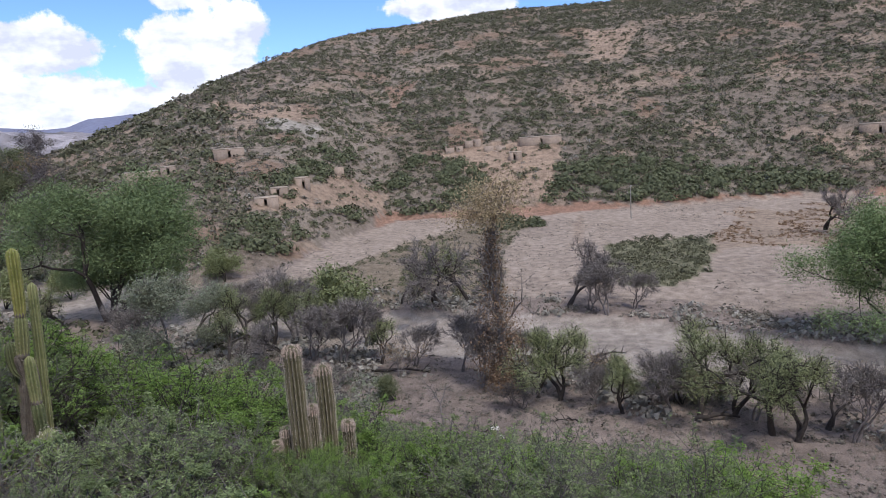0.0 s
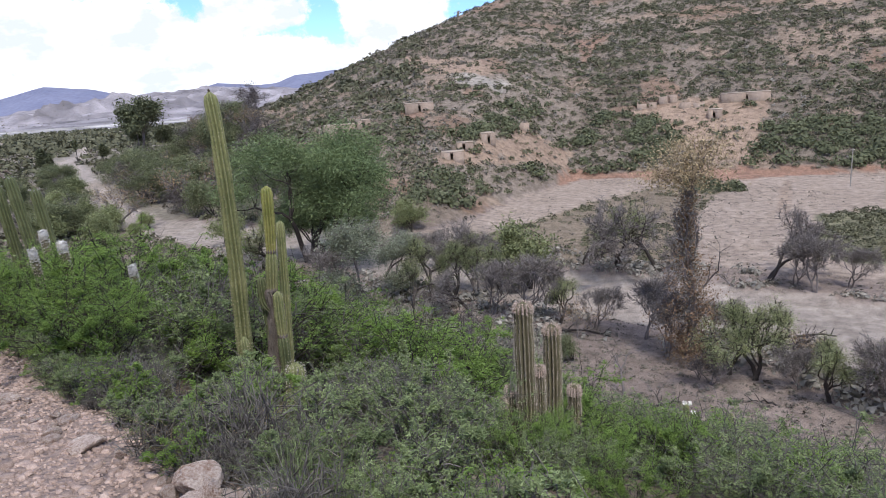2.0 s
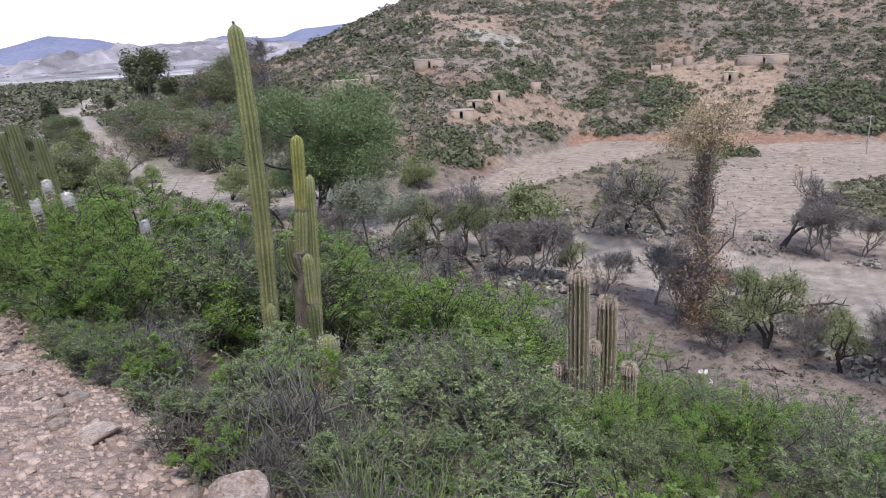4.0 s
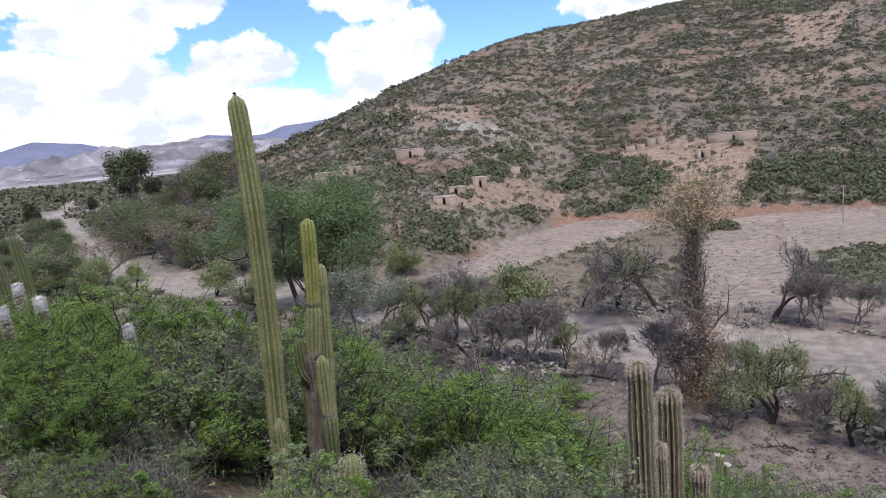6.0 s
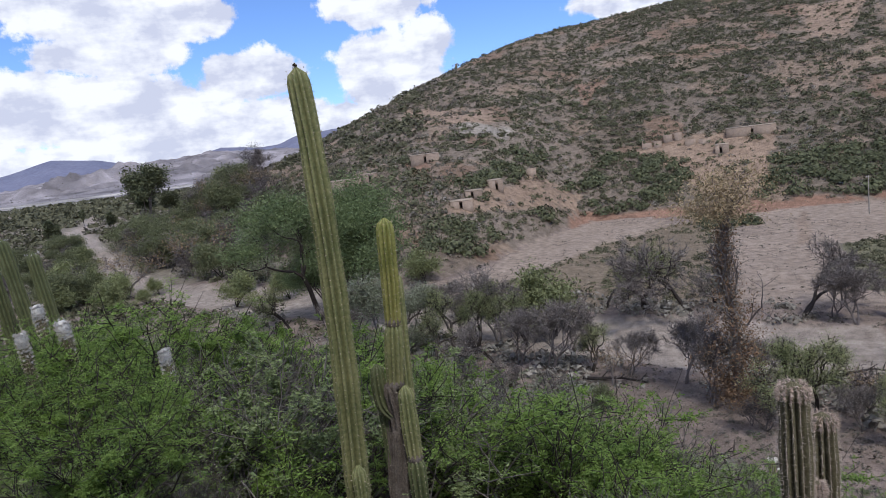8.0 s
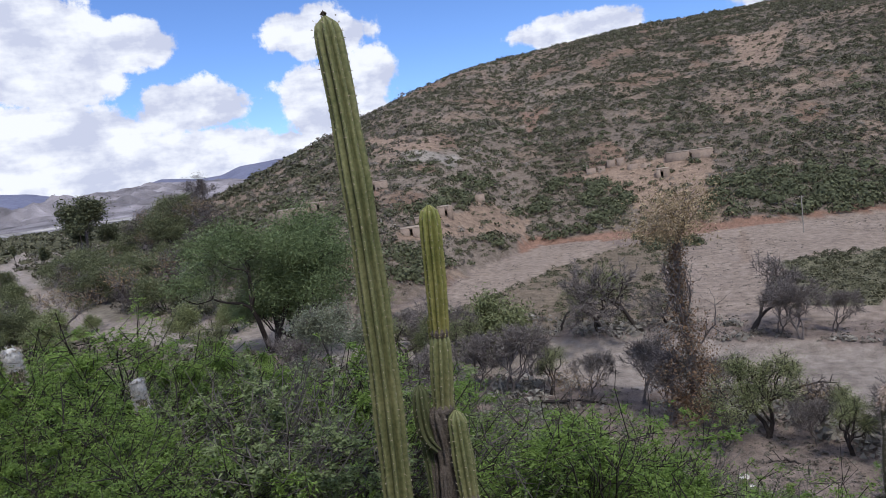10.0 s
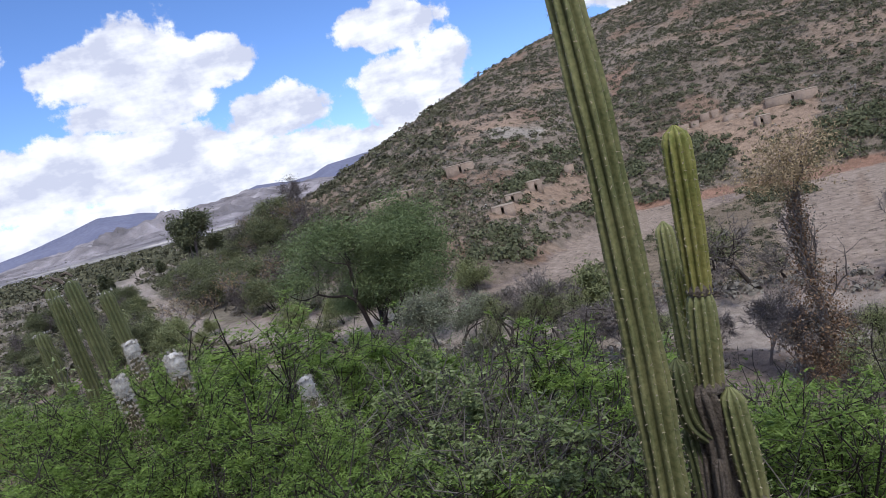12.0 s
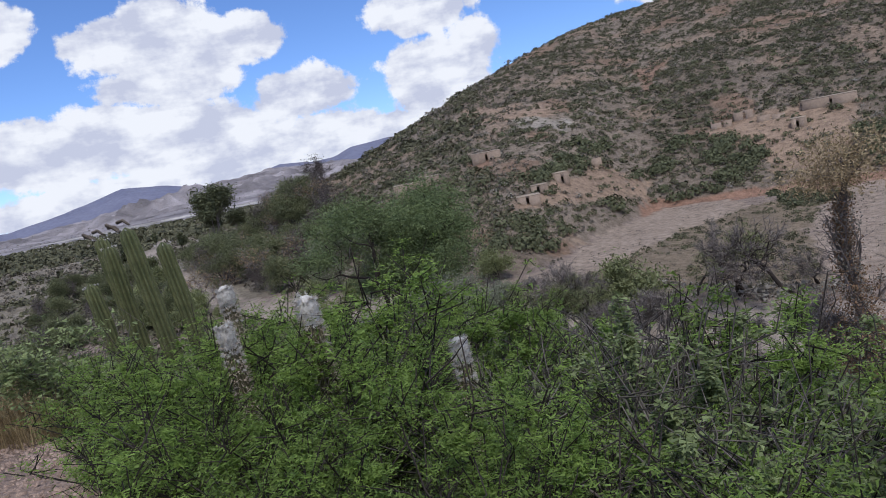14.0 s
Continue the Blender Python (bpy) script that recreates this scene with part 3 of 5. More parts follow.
def needles(spots, ways, length, count, rng, width=0.0016, spread=0.7):
    g = Geo()
    o = np.repeat(spots, count, 0)
    d = np.repeat(ways, count, 0) + rng.normal(0, spread, (len(o), 3))
    d /= np.linalg.norm(d, axis=1)[:, None]
    side = np.cross(d, rng.normal(size=d.shape))
    side *= width / (np.linalg.norm(side, axis=1)[:, None] + 1e-9)
    tip = o + d * (length * rng.uniform(0.5, 1.2, len(o)))[:, None]
    n = np.arange(len(o))[:, None] * 3
    g.add(np.stack([o - side, o + side, tip], 1).reshape(-1, 3), None, n + np.array([[0, 1, 2]]))
    return g


def stem_part(owner, path, radii, ribs=11, depth=0.2, name="stem", spine=0.018, count=3, label="", wool=0.0, step=0.05, skin=None, thorn=None, hair=None, pitch=0.045):
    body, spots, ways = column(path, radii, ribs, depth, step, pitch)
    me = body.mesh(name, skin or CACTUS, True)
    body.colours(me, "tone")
    ob = new(name, me)
    ob.parent = owner
    if label:
        tagged(ob, label)
    rng = np.random.default_rng(len(spots) + int(abs(path[0][0]) * 100))
    if len(spots):
        part("spine_cover", needles(spots, ways, spine, count, rng, 0.0022), thorn or SPINE, ob, kind="stuff")
        if wool:
            tall = np.asarray(path[-1], float)[2] - wool
            near = spots[:, 2] > tall + rng.uniform(-0.14, 0.1, len(spots)) * (wool > 0.2)
            if near.any():
                part("hair", needles(spots[near], ways[near] - np.array((0, 0, 0.3)), 0.03 if wool > 0.2 else 0.04, 60 if wool > 0.2 else 12, rng, 0.0018 if wool > 0.2 else 0.003, 0.8), hair or WOOL, ob, "shaggy pale hair", kind="stuff")
            if wool > 0.2:
                p, r = np.asarray(path, float), radii[-1]
                axis = (p[-1] - p[-2]) / np.linalg.norm(p[-1] - p[-2])
                head, _, _ = column([p[-1] - axis * wool * 0.85, p[-1] - axis * wool * 0.4, p[-1] - axis * 0.004], [r * 1.0, r * 1.28, r * 1.25], 13, 0.05, 0.02)
                part("woolly_head", head, WOOL, ob, "white woolly head", True)
    return ob


def cactus(name, base, label, category="cactus", group=""):
    x, y = base
    return thing(name, x, y, float(land(x, y)) - 0.08, label, category, group)


def local(base, places):
    z = float(land(*base)) - 0.08
    return [(x - base[0], y - base[1], zz - z) for x, y, zz in places]


# tall leaning column beside the road, with two pups
A0 = (-4.735, 7.05)
tall_cactus = cactus("tall_cactus", A0, "tall leaning ribbed green columnar cactus with small pups")
stem_part(tall_cactus, [(0, 0, 0), *local(A0, [(-4.692, 7.048, -0.85), (-4.673, 7.045, -0.3), (-4.665, 7.041, 0.25), (-4.667, 7.038, 0.8), (-4.682, 7.036, 1.35), (-4.712, 7.036, 1.815)])],
          [0.088, 0.094, 0.094, 0.09, 0.088, 0.085, 0.076], 10, 0.42)
stem_part(tall_cactus, [(0.09, -0.08, 0.0), *local(A0, [(-4.64, 6.95, -1.06)])], [0.05, 0.052], 9, 0.3, "pup", 0.02)
stem_part(tall_cactus, [(0.12, -0.14, 0.0), *local(A0, [(-4.61, 6.9, -1.32)])], [0.055, 0.062], 9, 0.3, "pup", 0.02)
tip = Geo()
tip.leaves(np.array(local(A0, [(-4.712, 7.036, 1.82)])) + np.random.default_rng(2).normal(0, 0.008, (30, 3)), 0.012, 1.6, 0, np.random.default_rng(3))
part("withered_bud", tip, CORK, tall_cactus, "dry brown bud")

# many-armed cactus beside it
B0 = (-4.44, 7.36)
armed_cactus = cactus("branched_cactus", B0, "jointed columnar cactus with corky trunk and stubby arms")
bz = float(land(*B0)) - 0.08
rngb = np.random.default_rng(5)
for dx, dy, top, rad in ((0, 0, -0.56, 0.08), (-0.09, 0.03, -0.78, 0.05), (0.06, 0.06, -0.72, 0.045), (-0.03, -0.07, -0.95, 0.04)):
    zz = np.linspace(0, top - bz, 14)
    line = np.stack([dx + 0.02 * np.sin(zz * 6), dy + 0.02 * np.cos(zz * 5), zz], -1)
    trunk, _, _ = column(line, rad * (1 + rngb.normal(0, 0.09, 14)), 8, 0.34, 0.04)
    part("trunk", trunk, CORK, armed_cactus, "dark corky trunk", True)
JOINTS = (
    ([(-4.418, 7.362, -0.62), (-4.4, 7.372, -0.38), (-4.378, 7.381, -0.1)], [0.066, 0.074, 0.07], 10, 0.36, "joint", None),
    ([(-4.378, 7.381, -0.13), (-4.36, 7.384, 0.2), (-4.342, 7.379, 0.69)], [0.058, 0.073, 0.066], 10, 0.38, "joint", CACTUS_TOP),
    ([(-4.3, 7.28, bz), (-4.31, 7.29, -1.15)], [0.066, 0.07], 9, 0.34, "arm", CACTUS_OLD),
    ([(-4.31, 7.29, -1.2), (-4.325, 7.31, -0.9), (-4.337, 7.331, -0.6)], [0.058, 0.07, 0.062], 9, 0.34, "arm", None),
    ([(-4.47, 7.36, -0.86), (-4.54, 7.36, -0.78), (-4.556, 7.357, -0.62), (-4.552, 7.357, -0.43)], [0.045, 0.06, 0.062, 0.056], 9, 0.34, "arm", CACTUS_OLD),
    ([(-4.52, 7.42, bz), (-4.55, 7.42, -1.1), (-4.56, 7.4, -0.8)], [0.05, 0.052, 0.048], 8, 0.3, "arm", CACTUS_OLD),
    ([(-4.5, 7.7, bz + 0.2), (-4.49, 7.82, -0.6), (-4.48, 7.87, 0.18)], [0.055, 0.062, 0.054], 9, 0.34, "arm", None),
    ([(-4.44, 7.46, -0.6), (-4.45, 7.5, -0.3), (-4.45, 7.5, -0.02)], [0.03, 0.034, 0.028], 7, 0.3, "arm", CACTUS_TOP),
)
for places, thick, ribs, deep, kind, skin in JOINTS:
    stem_part(armed_cactus, local(B0, places), thick, ribs, deep, kind, skin=skin, step=0.035)
# corky scars where one joint sits on another
for px, py, pz, rad in ((-4.378, 7.381, -0.115, 0.062), (-4.418, 7.362, -0.6, 0.072), (-4.31, 7.29, -1.17, 0.062)):
    collar = Geo()
    c = np.array(local(B0, [(px, py, pz)])[0])
    collar.tube([c - (0, 0, 0.025), c, c + (0, 0, 0.025)], [rad * 0.85, rad, rad * 0.85], 12)
    part("scar", collar, CORK, armed_cactus, "brown corky ring", True)

# low barrel-shaped pup and others among the bushes: place, top height, radius
for (px, py, top, rad, woolly) in ((-3.915, 6.725, -1.27, 0.115, 0.25), (-2.03, 5.35, -1.95, 0.1, 0.2), (-2.35, 4.95, -1.62, 0.05, 0.1),
                                   (-3.99, 4.9, -0.95, 0.06, 0.2), (-5.05, 5.95, -1.1, 0.07, 0.2), (-3.2, 7.6, -2.0, 0.07, 0.2)):
    ob = cactus("small_cactus", (px, py), "short spiny columnar cactus standing among shrubs", group="small cacti")
    h = top - float(land(px, py)) + 0.08
    stem_part(ob, [(0, 0, 0), (0.02, 0.01, max(h * 0.5, 0.08)), (0.03, 0.0, max(h, 0.2))], [rad * 0.9, rad, rad * 0.95], 13, 0.22, spine=0.026, count=9, thorn=PALE_SPINE, pitch=0.03)
for px, py, rad in ((-2.06, 3.12, 0.055), (-1.95, 3.06, 0.048), (-2.14, 3.2, 0.035)):
    ob = cactus("globular_cactus", (px, py), "small round grey spiny cactus beside roadside rocks", group="small cacti")
    stem_part(ob, [(0, 0, 0.03), (0, 0, 0.08), (0.0, 0.0, 0.08 + rad * 1.6)], [rad * 0.85, rad, rad * 0.9], 13, 0.14, spine=0.02, count=8, thorn=PALE_SPINE, skin=CACTUS_GREY, step=0.012, pitch=0.018)

# slender cacti lower down the slope: place, height, radius, flowers
for (px, py, h, rad, bloom) in ((-11.5, 39.1, 2.6, 0.16, 0), (2.9, 33.0, 2.6, 0.16, 1), (3.25, 33.2, 2.2, 0.15, 1), (5.2, 34.5, 2.6, 0.17, 0), (-1.5, 38.0, 3.0, 0.18, 0), (-15.5, 50.0, 3.4, 0.2, 0), (11.5, 22.0, 1.6, 0.11, 0)):
    ob = cactus("slope_cactus", (px, py), "slender columnar cactus on lower slope", group="slope cacti")
    stem_part(ob, [(0, 0, 0), (0.03, 0.02, h * 0.6), (0.0, 0.03, h)], [rad * 0.85, rad, rad * 0.95], 10, 0.24, spine=0.03, count=4)
    if bloom:
        for k in range(3):
            g = Geo()
            rg = np.random.default_rng(k + int(px * 10))
            c = np.array((0, 0.03, h)) + rg.normal(0, 0.12, 3) * (1, 1, 0.4)
            g.leaves(c + rg.normal(0, 0.04, (26, 3)), 0.09, 1.6, 0, rg)
            part("flower", g, FLOWER, ob, "white flower")

# cluster of shaggy columns above the slope
C0 = (-1.4, 8.2)
hairy = cactus("shaggy_cactus", C0, "clump of shaggy pale-spined columns with pinkish tops")
for (px, py, top, rad) in ((-1.443, 8.184, -0.97, 0.122), (-1.139, 8.62, -1.41, 0.118), (-1.3, 8.85, -2.1, 0.085), (-1.28, 8.3, -1.86, 0.07), (-0.86, 8.6, -2.25, 0.085), (-1.66, 8.3, -2.15, 0.075), (-1.78, 8.2, -2.3, 0.07)):
    q = local(C0, [(px, py, top)])[0]
    stem_part(hairy, [(q[0] * 0.9, q[1] * 0.9, -0.25), (q[0], q[1], q[2] * 0.6), q], [rad * 0.95, rad, rad * 0.97], 14, 0.36, spine=0.036, count=2, wool=0.13, thorn=DUST_SPINE, skin=CACTUS_GREY, hair=PINK_HAIR, pitch=0.011)

# white-haired columns: place, top height, radius
for (px, py, top, rad) in ((-8.0, 7.93, -0.05, 0.055), (-9.34, 8.95, -0.07, 0.055), (-8.775, 8.15, -0.21, 0.05), (-7.32, 8.45, -0.53, 0.048), (-10.3, 9.9, -0.6, 0.05)):
    ob = cactus("white_haired_cactus", (px, py), "slender columnar cactus with white woolly head", group="white-haired cacti")
    h = top - float(land(px, py)) + 0.08
    stem_part(ob, [(0, 0, 0), (0.03, 0.02, h * 0.6), (0, 0, h)], [rad * 0.85, rad, rad * 0.95], 16, 0.12, spine=0.045, count=6, wool=0.21, skin=CACTUS_GREY, thorn=DUST_SPINE)

# stand of leaning thick columns further along the slope
for (px, py, top, rad, lean) in ((-13.75, 12.62, 0.5, 0.14, 0.45), (-15.2, 13.5, 0.42, 0.14, 0.5), (-14.35, 12.8, 0.28, 0.13, 0.3), (-14.7, 12.6, -0.25, 0.13, 0.35), (-13.4, 12.9, 0.18, 0.13, 0.4),
                                 (-17.6, 12.4, 0.0, 0.10, 0.3), (-16.9, 12.0, -0.4, 0.12, 0.1)):
    ob = cactus("leaning_cactus", (px + lean, py), "thick leaning columnar cactus in a group", group="leaning cactus stand")
    h = top - float(land(px + lean, py)) + 0.08
    stem_part(ob, [(0, 0, 0), (-lean * 0.45, 0.02, h * 0.5), (-lean, 0, h)], [rad * 0.9, rad, rad * 0.95], 10, 0.34, spine=0.016, count=1, wool=0.06, step=0.08, skin=CACTUS_OLD)
    if px in (-13.75, -15.2):
        bud = Geo()
        rg = np.random.default_rng(8)
        for _ in range(3):
            e = np.array((-lean, 0, h)) + rg.normal(0, 0.04, 3)
            bud.tube([e, e + (-0.1, 0, 0.08), e + (-0.22, 0, 0.12 + rg.uniform(-0.1, 0.06))], [0.02, 0.025, 0.03], 5)
        part("dry_fruit", bud, CORK, ob, "withered dark fruits")


# ---------------------------------------------------------------- trees and shrubs
def grow(rng, start, way, length, radius, depth, out, spread=0.7, rise=0.15, kids=3, bend=0.25, shrink=0.68):
    """Branches: each a bent tapered line; out collects (points, radii, depth)."""
    n = 5
    pts, d = [np.array(start, float)], np.array(way, float)
    d /= np.linalg.norm(d)
    for _ in range(n - 1):
        d = d + rng.normal(0, bend, 3) + (0, 0, rise * 0.3)
        d /= np.linalg.norm(d)
        pts.append(pts[-1] + d * length / (n - 1))
    end = radius * (0.62 if depth else 0.3)
    out.append((np.array(pts), np.linspace(radius, end, n), depth))
    if depth == 0:
        return
    for k in range(kids):
        at = pts[-1] if k < 2 else pts[rng.integers(2, n)]
        nd = d + rng.normal(0, spread, 3) + (0, 0, rise)
        grow(rng, at, nd, length * rng.uniform(shrink - 0.14, shrink + 0.14), end * rng.uniform(0.75, 0.95), depth - 1, out, spread, rise, kids, bend, shrink)


def scatter_round(rng, centres, count, spread):
    c = np.repeat(centres, count, 0)
    return c + rng.normal(0, 1, c.shape) * np.asarray(spread)


def tree(name, seed, label, height, bark, leaf, stems=1, depth=4, spread=0.75, rise=0.2, per_tip=10, leaf_size=0.22, cloud=0.45, lean=0.15,
         trunk=0.2, kids=3, first=0.33, twigs=0, twig=0.9, category="tree", droop=0.0, bend=0.22, drop=0.0, twig_mat=None, shrink=0.68, thick=0.028, simple=False):
    rng = np.random.default_rng(seed)
    out = []
    for k in range(stems):
        way = np.array((rng.normal(0, lean), rng.normal(0, lean), 1.0))
        off = rng.normal(0, 0.12 * (stems > 1) * height * 0.12, 3) * (1, 1, 0)
        grow(rng, off, way, height * first, trunk * rng.uniform(0.75, 1.0), depth, out, spread, rise, kids, bend, shrink)
    top = max(p[:, 2].max() for p, _, _ in out)
    f = height / (top + cloud)
    wood = Geo()
    for p, r, d in out:
        wood.tube(p * f, np.maximum(r, 0.012), 7 if d >= depth - 1 else (5 if d else 3), False)
    ob = thing(name, 0, 0, 0, label, category)
    part("trunk", wood, bark, ob, "", True)
    tips = np.array([p[-1] for p, _, d in out if d == 0] + [p[2] for p, _, d in out if d == 0] + [p[-1] for p, _, d in out if d == 1]) * f
    if drop:
        tips = tips[rng.random(len(tips)) > drop]
    if twigs:
        tw = Geo()
        every = np.concatenate([p * f for p, _, d in out if d <= 1])
        pick = every[rng.integers(0, len(every), twigs)]
        mid = tips.mean(0)
        d = rng.normal(0, 0.6, pick.shape) + (pick - mid) / (np.linalg.norm(pick - mid, axis=1)[:, None] + 0.1) * 0.8 + (0, 0, 0.35)
        d /= np.linalg.norm(d, axis=1)[:, None]
        l = twig * rng.uniform(0.4, 1.2, (twigs, 1))
        mid = pick + d * l * 0.5 + rng.normal(0, 0.07, d.shape) * l
        end = pick + d * l + rng.normal(0, 0.14, d.shape) * l
        side = np.cross(d, rng.normal(size=d.shape))
        side *= thick / (np.linalg.norm(side, axis=1)[:, None] + 1e-9)
        n = np.arange(twigs)[:, None] * 5
        tw.add(np.stack([pick - side, pick + side, mid + side * 0.8, mid - side * 0.8, end], 1).reshape(-1, 3), n + np.array([[0, 1, 2, 3]]), n + np.array([[3, 2, 4]]))
        part("twig_mass", tw, twig_mat or bark, ob, kind="stuff")
    if per_tip:
        lf = Geo()
        lf.leaves(scatter_round(rng, tips, per_tip, (cloud, cloud, cloud * 0.7)), leaf_size, 2.0, 0.3, rng, droop, simple)
        part("crown", lf, leaf, ob, kind="stuff")
    return ob


def stand(ob, x, y, turn=0.0, scale=1.0, sink=0.1, used=set()):
    """Puts a tree on the ground: the first call moves the model itself, the later ones copy it."""
    m = pose(x, y, float(land(x, y)) - sink, 0, 0, turn) @ Matrix.Scale(scale, 4)
    if ob.name in used:
        return copy_thing(ob, m) if tuple(ob.scale) == (1, 1, 1) else copy_thing_plain(ob, m)
    used.add(ob.name)
    ob.matrix_basis = m
    return ob


def copy_thing_plain(ob, m):
    k = ob.scale.copy()
    return copy_thing(ob, m @ Matrix.Diagonal((1 / k[0], 1 / k[1], 1 / k[2], 1)))


T_GREEN = tree("algarrobo_tree", 11, "gnarled dark-trunked tree with patchy pale green crown", 8, BARK, LEAF_TREE, 1, 4, 0.6, 0.22, 48, 0.078, 0.42, trunk=0.27, first=0.33, twigs=700, drop=0.25, droop=0.25, bend=0.24, simple=True)
T_GREEN2 = tree("algarrobo_tree", 23, "crooked tree with two dark stems and drooping pale green crown", 8, BARK, LEAF_TREE, 2, 3, 0.65, 0.22, 100, 0.078, 0.5, trunk=0.24, first=0.38, twigs=700, drop=0.3, droop=0.35, bend=0.26, lean=0.25, simple=True)
T_BARE = tree("bare_tree", 31, "leafless grey tree with dense fine twigs", 9, GREYBARK, LEAF_GREY, 3, 4, 0.55, 0.3, 3, 0.1, 0.4, trunk=0.19, first=0.27, twigs=2300, twig=1.15, lean=0.25, simple=True)
T_BARE2 = tree("bare_tree", 37, "leafless dark tree with spreading crooked limbs", 9, BARK, LEAF_GREY, 2, 4, 0.62, 0.26, 3, 0.1, 0.35, trunk=0.27, first=0.26, twigs=2300, twig=1.0, bend=0.28, twig_mat=GREYBARK, lean=0.3, simple=True)
T_FEATHER = tree("feathery_tree", 41, "greyish fine-leaved tree with layered open crown", 12, GREYBARK, LEAF_FEATHER, 1, 4, 0.85, 0.08, 90, 0.125, 0.8, trunk=0.22, first=0.36, twigs=600, twig=1.4, bend=0.12, simple=True)
T_BIG = tree("big_green_tree", 53, "large dense green riverside tree with several trunks", 21, BARK, LEAF_BIG, 5, 4, 0.7, 0.2, 105, 0.17, 1.15, trunk=0.45, first=0.3, twigs=0, drop=0.16, lean=0.38, simple=True)
T_EUC = tree("eucalyptus_tree", 61, "tall dark tree with clumped crown rising over scrub", 25, GREYBARK, LEAF_DARK, 2, 3, 0.5, 0.35, 60, 0.6, 1.5, trunk=0.5, first=0.36, drop=0.1, simple=True)
T_BUSHY = tree("willow_tree", 71, "rounded olive-green bushy tree beside river bed", 9, BARK, LEAF_TREE, 4, 3, 0.75, 0.1, 24, 0.24, 0.8, trunk=0.17, first=0.28, droop=0.6, lean=0.4, simple=True)
T_CYPRESS = tree("narrow_tree", 83, "narrow dark upright tree", 14, BARK, LEAF_DARK, 3, 2, 0.18, 0.9, 40, 0.5, 0.6, trunk=0.2, first=0.5, lean=0.05, simple=True)
T_SNAG = tree("dead_snag", 91, "small dead forked grey trunk", 4.5, GREYBARK, LEAF_GREY, 1, 2, 0.7, 0.15, 0, 0.1, 0.1, trunk=0.13, first=0.5, twigs=30)
F_BARE = tree("thicket_tree", 131, "grey leafless thicket tree on far river bank", 9, GREYBARK, SCRUB_DEAD, 3, 2, 0.6, 0.25, 18, 0.2, 0.7, trunk=0.17, first=0.36, twigs=220, twig=1.5, lean=0.4, thick=0.05, simple=True)
F_BUSHY = tree("thicket_tree", 133, "rounded olive-green tree on far river bank", 9, BARK, LEAF_OLIVE, 4, 2, 0.75, 0.1, 100, 0.2, 0.95, trunk=0.17, first=0.36, droop=0.5, lean=0.5, simple=True)
F_BROWN = tree("thicket_tree", 135, "brownish dry tree on far river bank", 9, GREYBARK, LEAF_DEAD, 3, 2, 0.55, 0.3, 14, 0.16, 0.7, trunk=0.17, first=0.36, twigs=240, twig=1.5, lean=0.3, thick=0.05, simple=True)


def vine_tree():
    rng = np.random.default_rng(7)
    h = 21.0
    ob = thing("vine_covered_tree", 0, 0, 0, "tall dead tree wrapped in dry brown creeper, straw crown", "tree")
    out = []
    z = np.linspace(0, h * 0.72, 14)
    main = np.stack([0.25 * np.sin(z * 0.4), 0.2 * np.cos(z * 0.5) - 0.2, z], -1)
    out.append((main, np.linspace(0.42, 0.2, 14), 3))
    for k in range(14):
        a = main[rng.integers(5, 14)]
        grow(rng, a, rng.normal(0, 0.6, 3) + (0, 0, 0.9), rng.uniform(1.6, 3.0), 0.1, 2, out, 0.6, 0.3, 3)
    wood, dry, straw = Geo(), Geo(), Geo()
    for p, r, d in out:
        wood.tube(p, np.maximum(r, 0.015), 6 if d > 1 else 4, False)
    part("trunk", wood, GREYBARK, ob, "", True)
    c = main[(rng.random(1500) ** 1.5 * 12 + 1).astype(int)]
    wide = np.interp(c[:, 2], [0, 3, 5, 8.5, 10.5, 15], [1.2, 1.9, 1.9, 1.4, 0.5, 0.6])[:, None]
    dry.leaves(np.repeat(c + rng.normal(0, 0.6, c.shape) * np.hstack([wide, wide, wide * 0 + 0.6]), 5, 0) + rng.normal(0, 0.25, (7500, 3)), 0.11, 1.8, 0, rng)
    part("creeper", dry, VINE_BROWN, ob, "dry brown creeper leaves")
    tips = np.array([p[-1] for p, _, d in out if d <= 1 and p[-1][2] > h * 0.62])
    tips[:, 2] = np.clip(tips[:, 2], h * 0.76, h * 0.97)
    straw.leaves(scatter_round(rng, tips, 60, (1.25, 1.25, 0.55)), 0.09, 2.8, 0, rng)
    part("crown", straw, VINE_STRAW, ob, "straw-coloured dry crown")
    dark = Geo()
    c = main[rng.integers(4, 13, 600)]
    dark.leaves(np.repeat(c, 4, 0) + rng.normal(0, 0.5, (2400, 3)), 0.12, 1.8, 0, rng)
    part("foliage", dark, LEAF_GREY, ob)
    return ob


T_VINE = vine_tree()


def put(ob, b, r, height, model, turn=0.0):
    """A tree at a bearing and distance from the walk's first step, scaled to its height."""
    p = polar(b, r) + START
    return stand(ob, p[0], p[1], turn, height / model)


put(T_BIG, 26.6, 122, 26, 21, 20)
put(T_BIG, 24.3, 128, 16, 21, 250)
put(T_FEATHER, 30.2, 170, 17, 12, 60)
put(T_FEATHER, 28.4, 172, 14, 12, 200)
put(F_BUSHY, 31.6, 176, 10, 9, 20)
put(T_BIG, -36.8, 88, 18, 21, 80)
put(T_FEATHER, 22.1, 88, 13.5, 12, 0)
put(T_FEATHER, 19.8, 96, 9.5, 12, 100)
put(T_BUSHY, 17.8, 141, 8, 9, 30)
put(T_GREEN, 16.7, 91, 9.4, 8, 0)
put(T_GREEN2, 14.6, 92, 8.5, 8, 40)
put(T_BARE, 12.6, 95, 10.5, 9, 0)
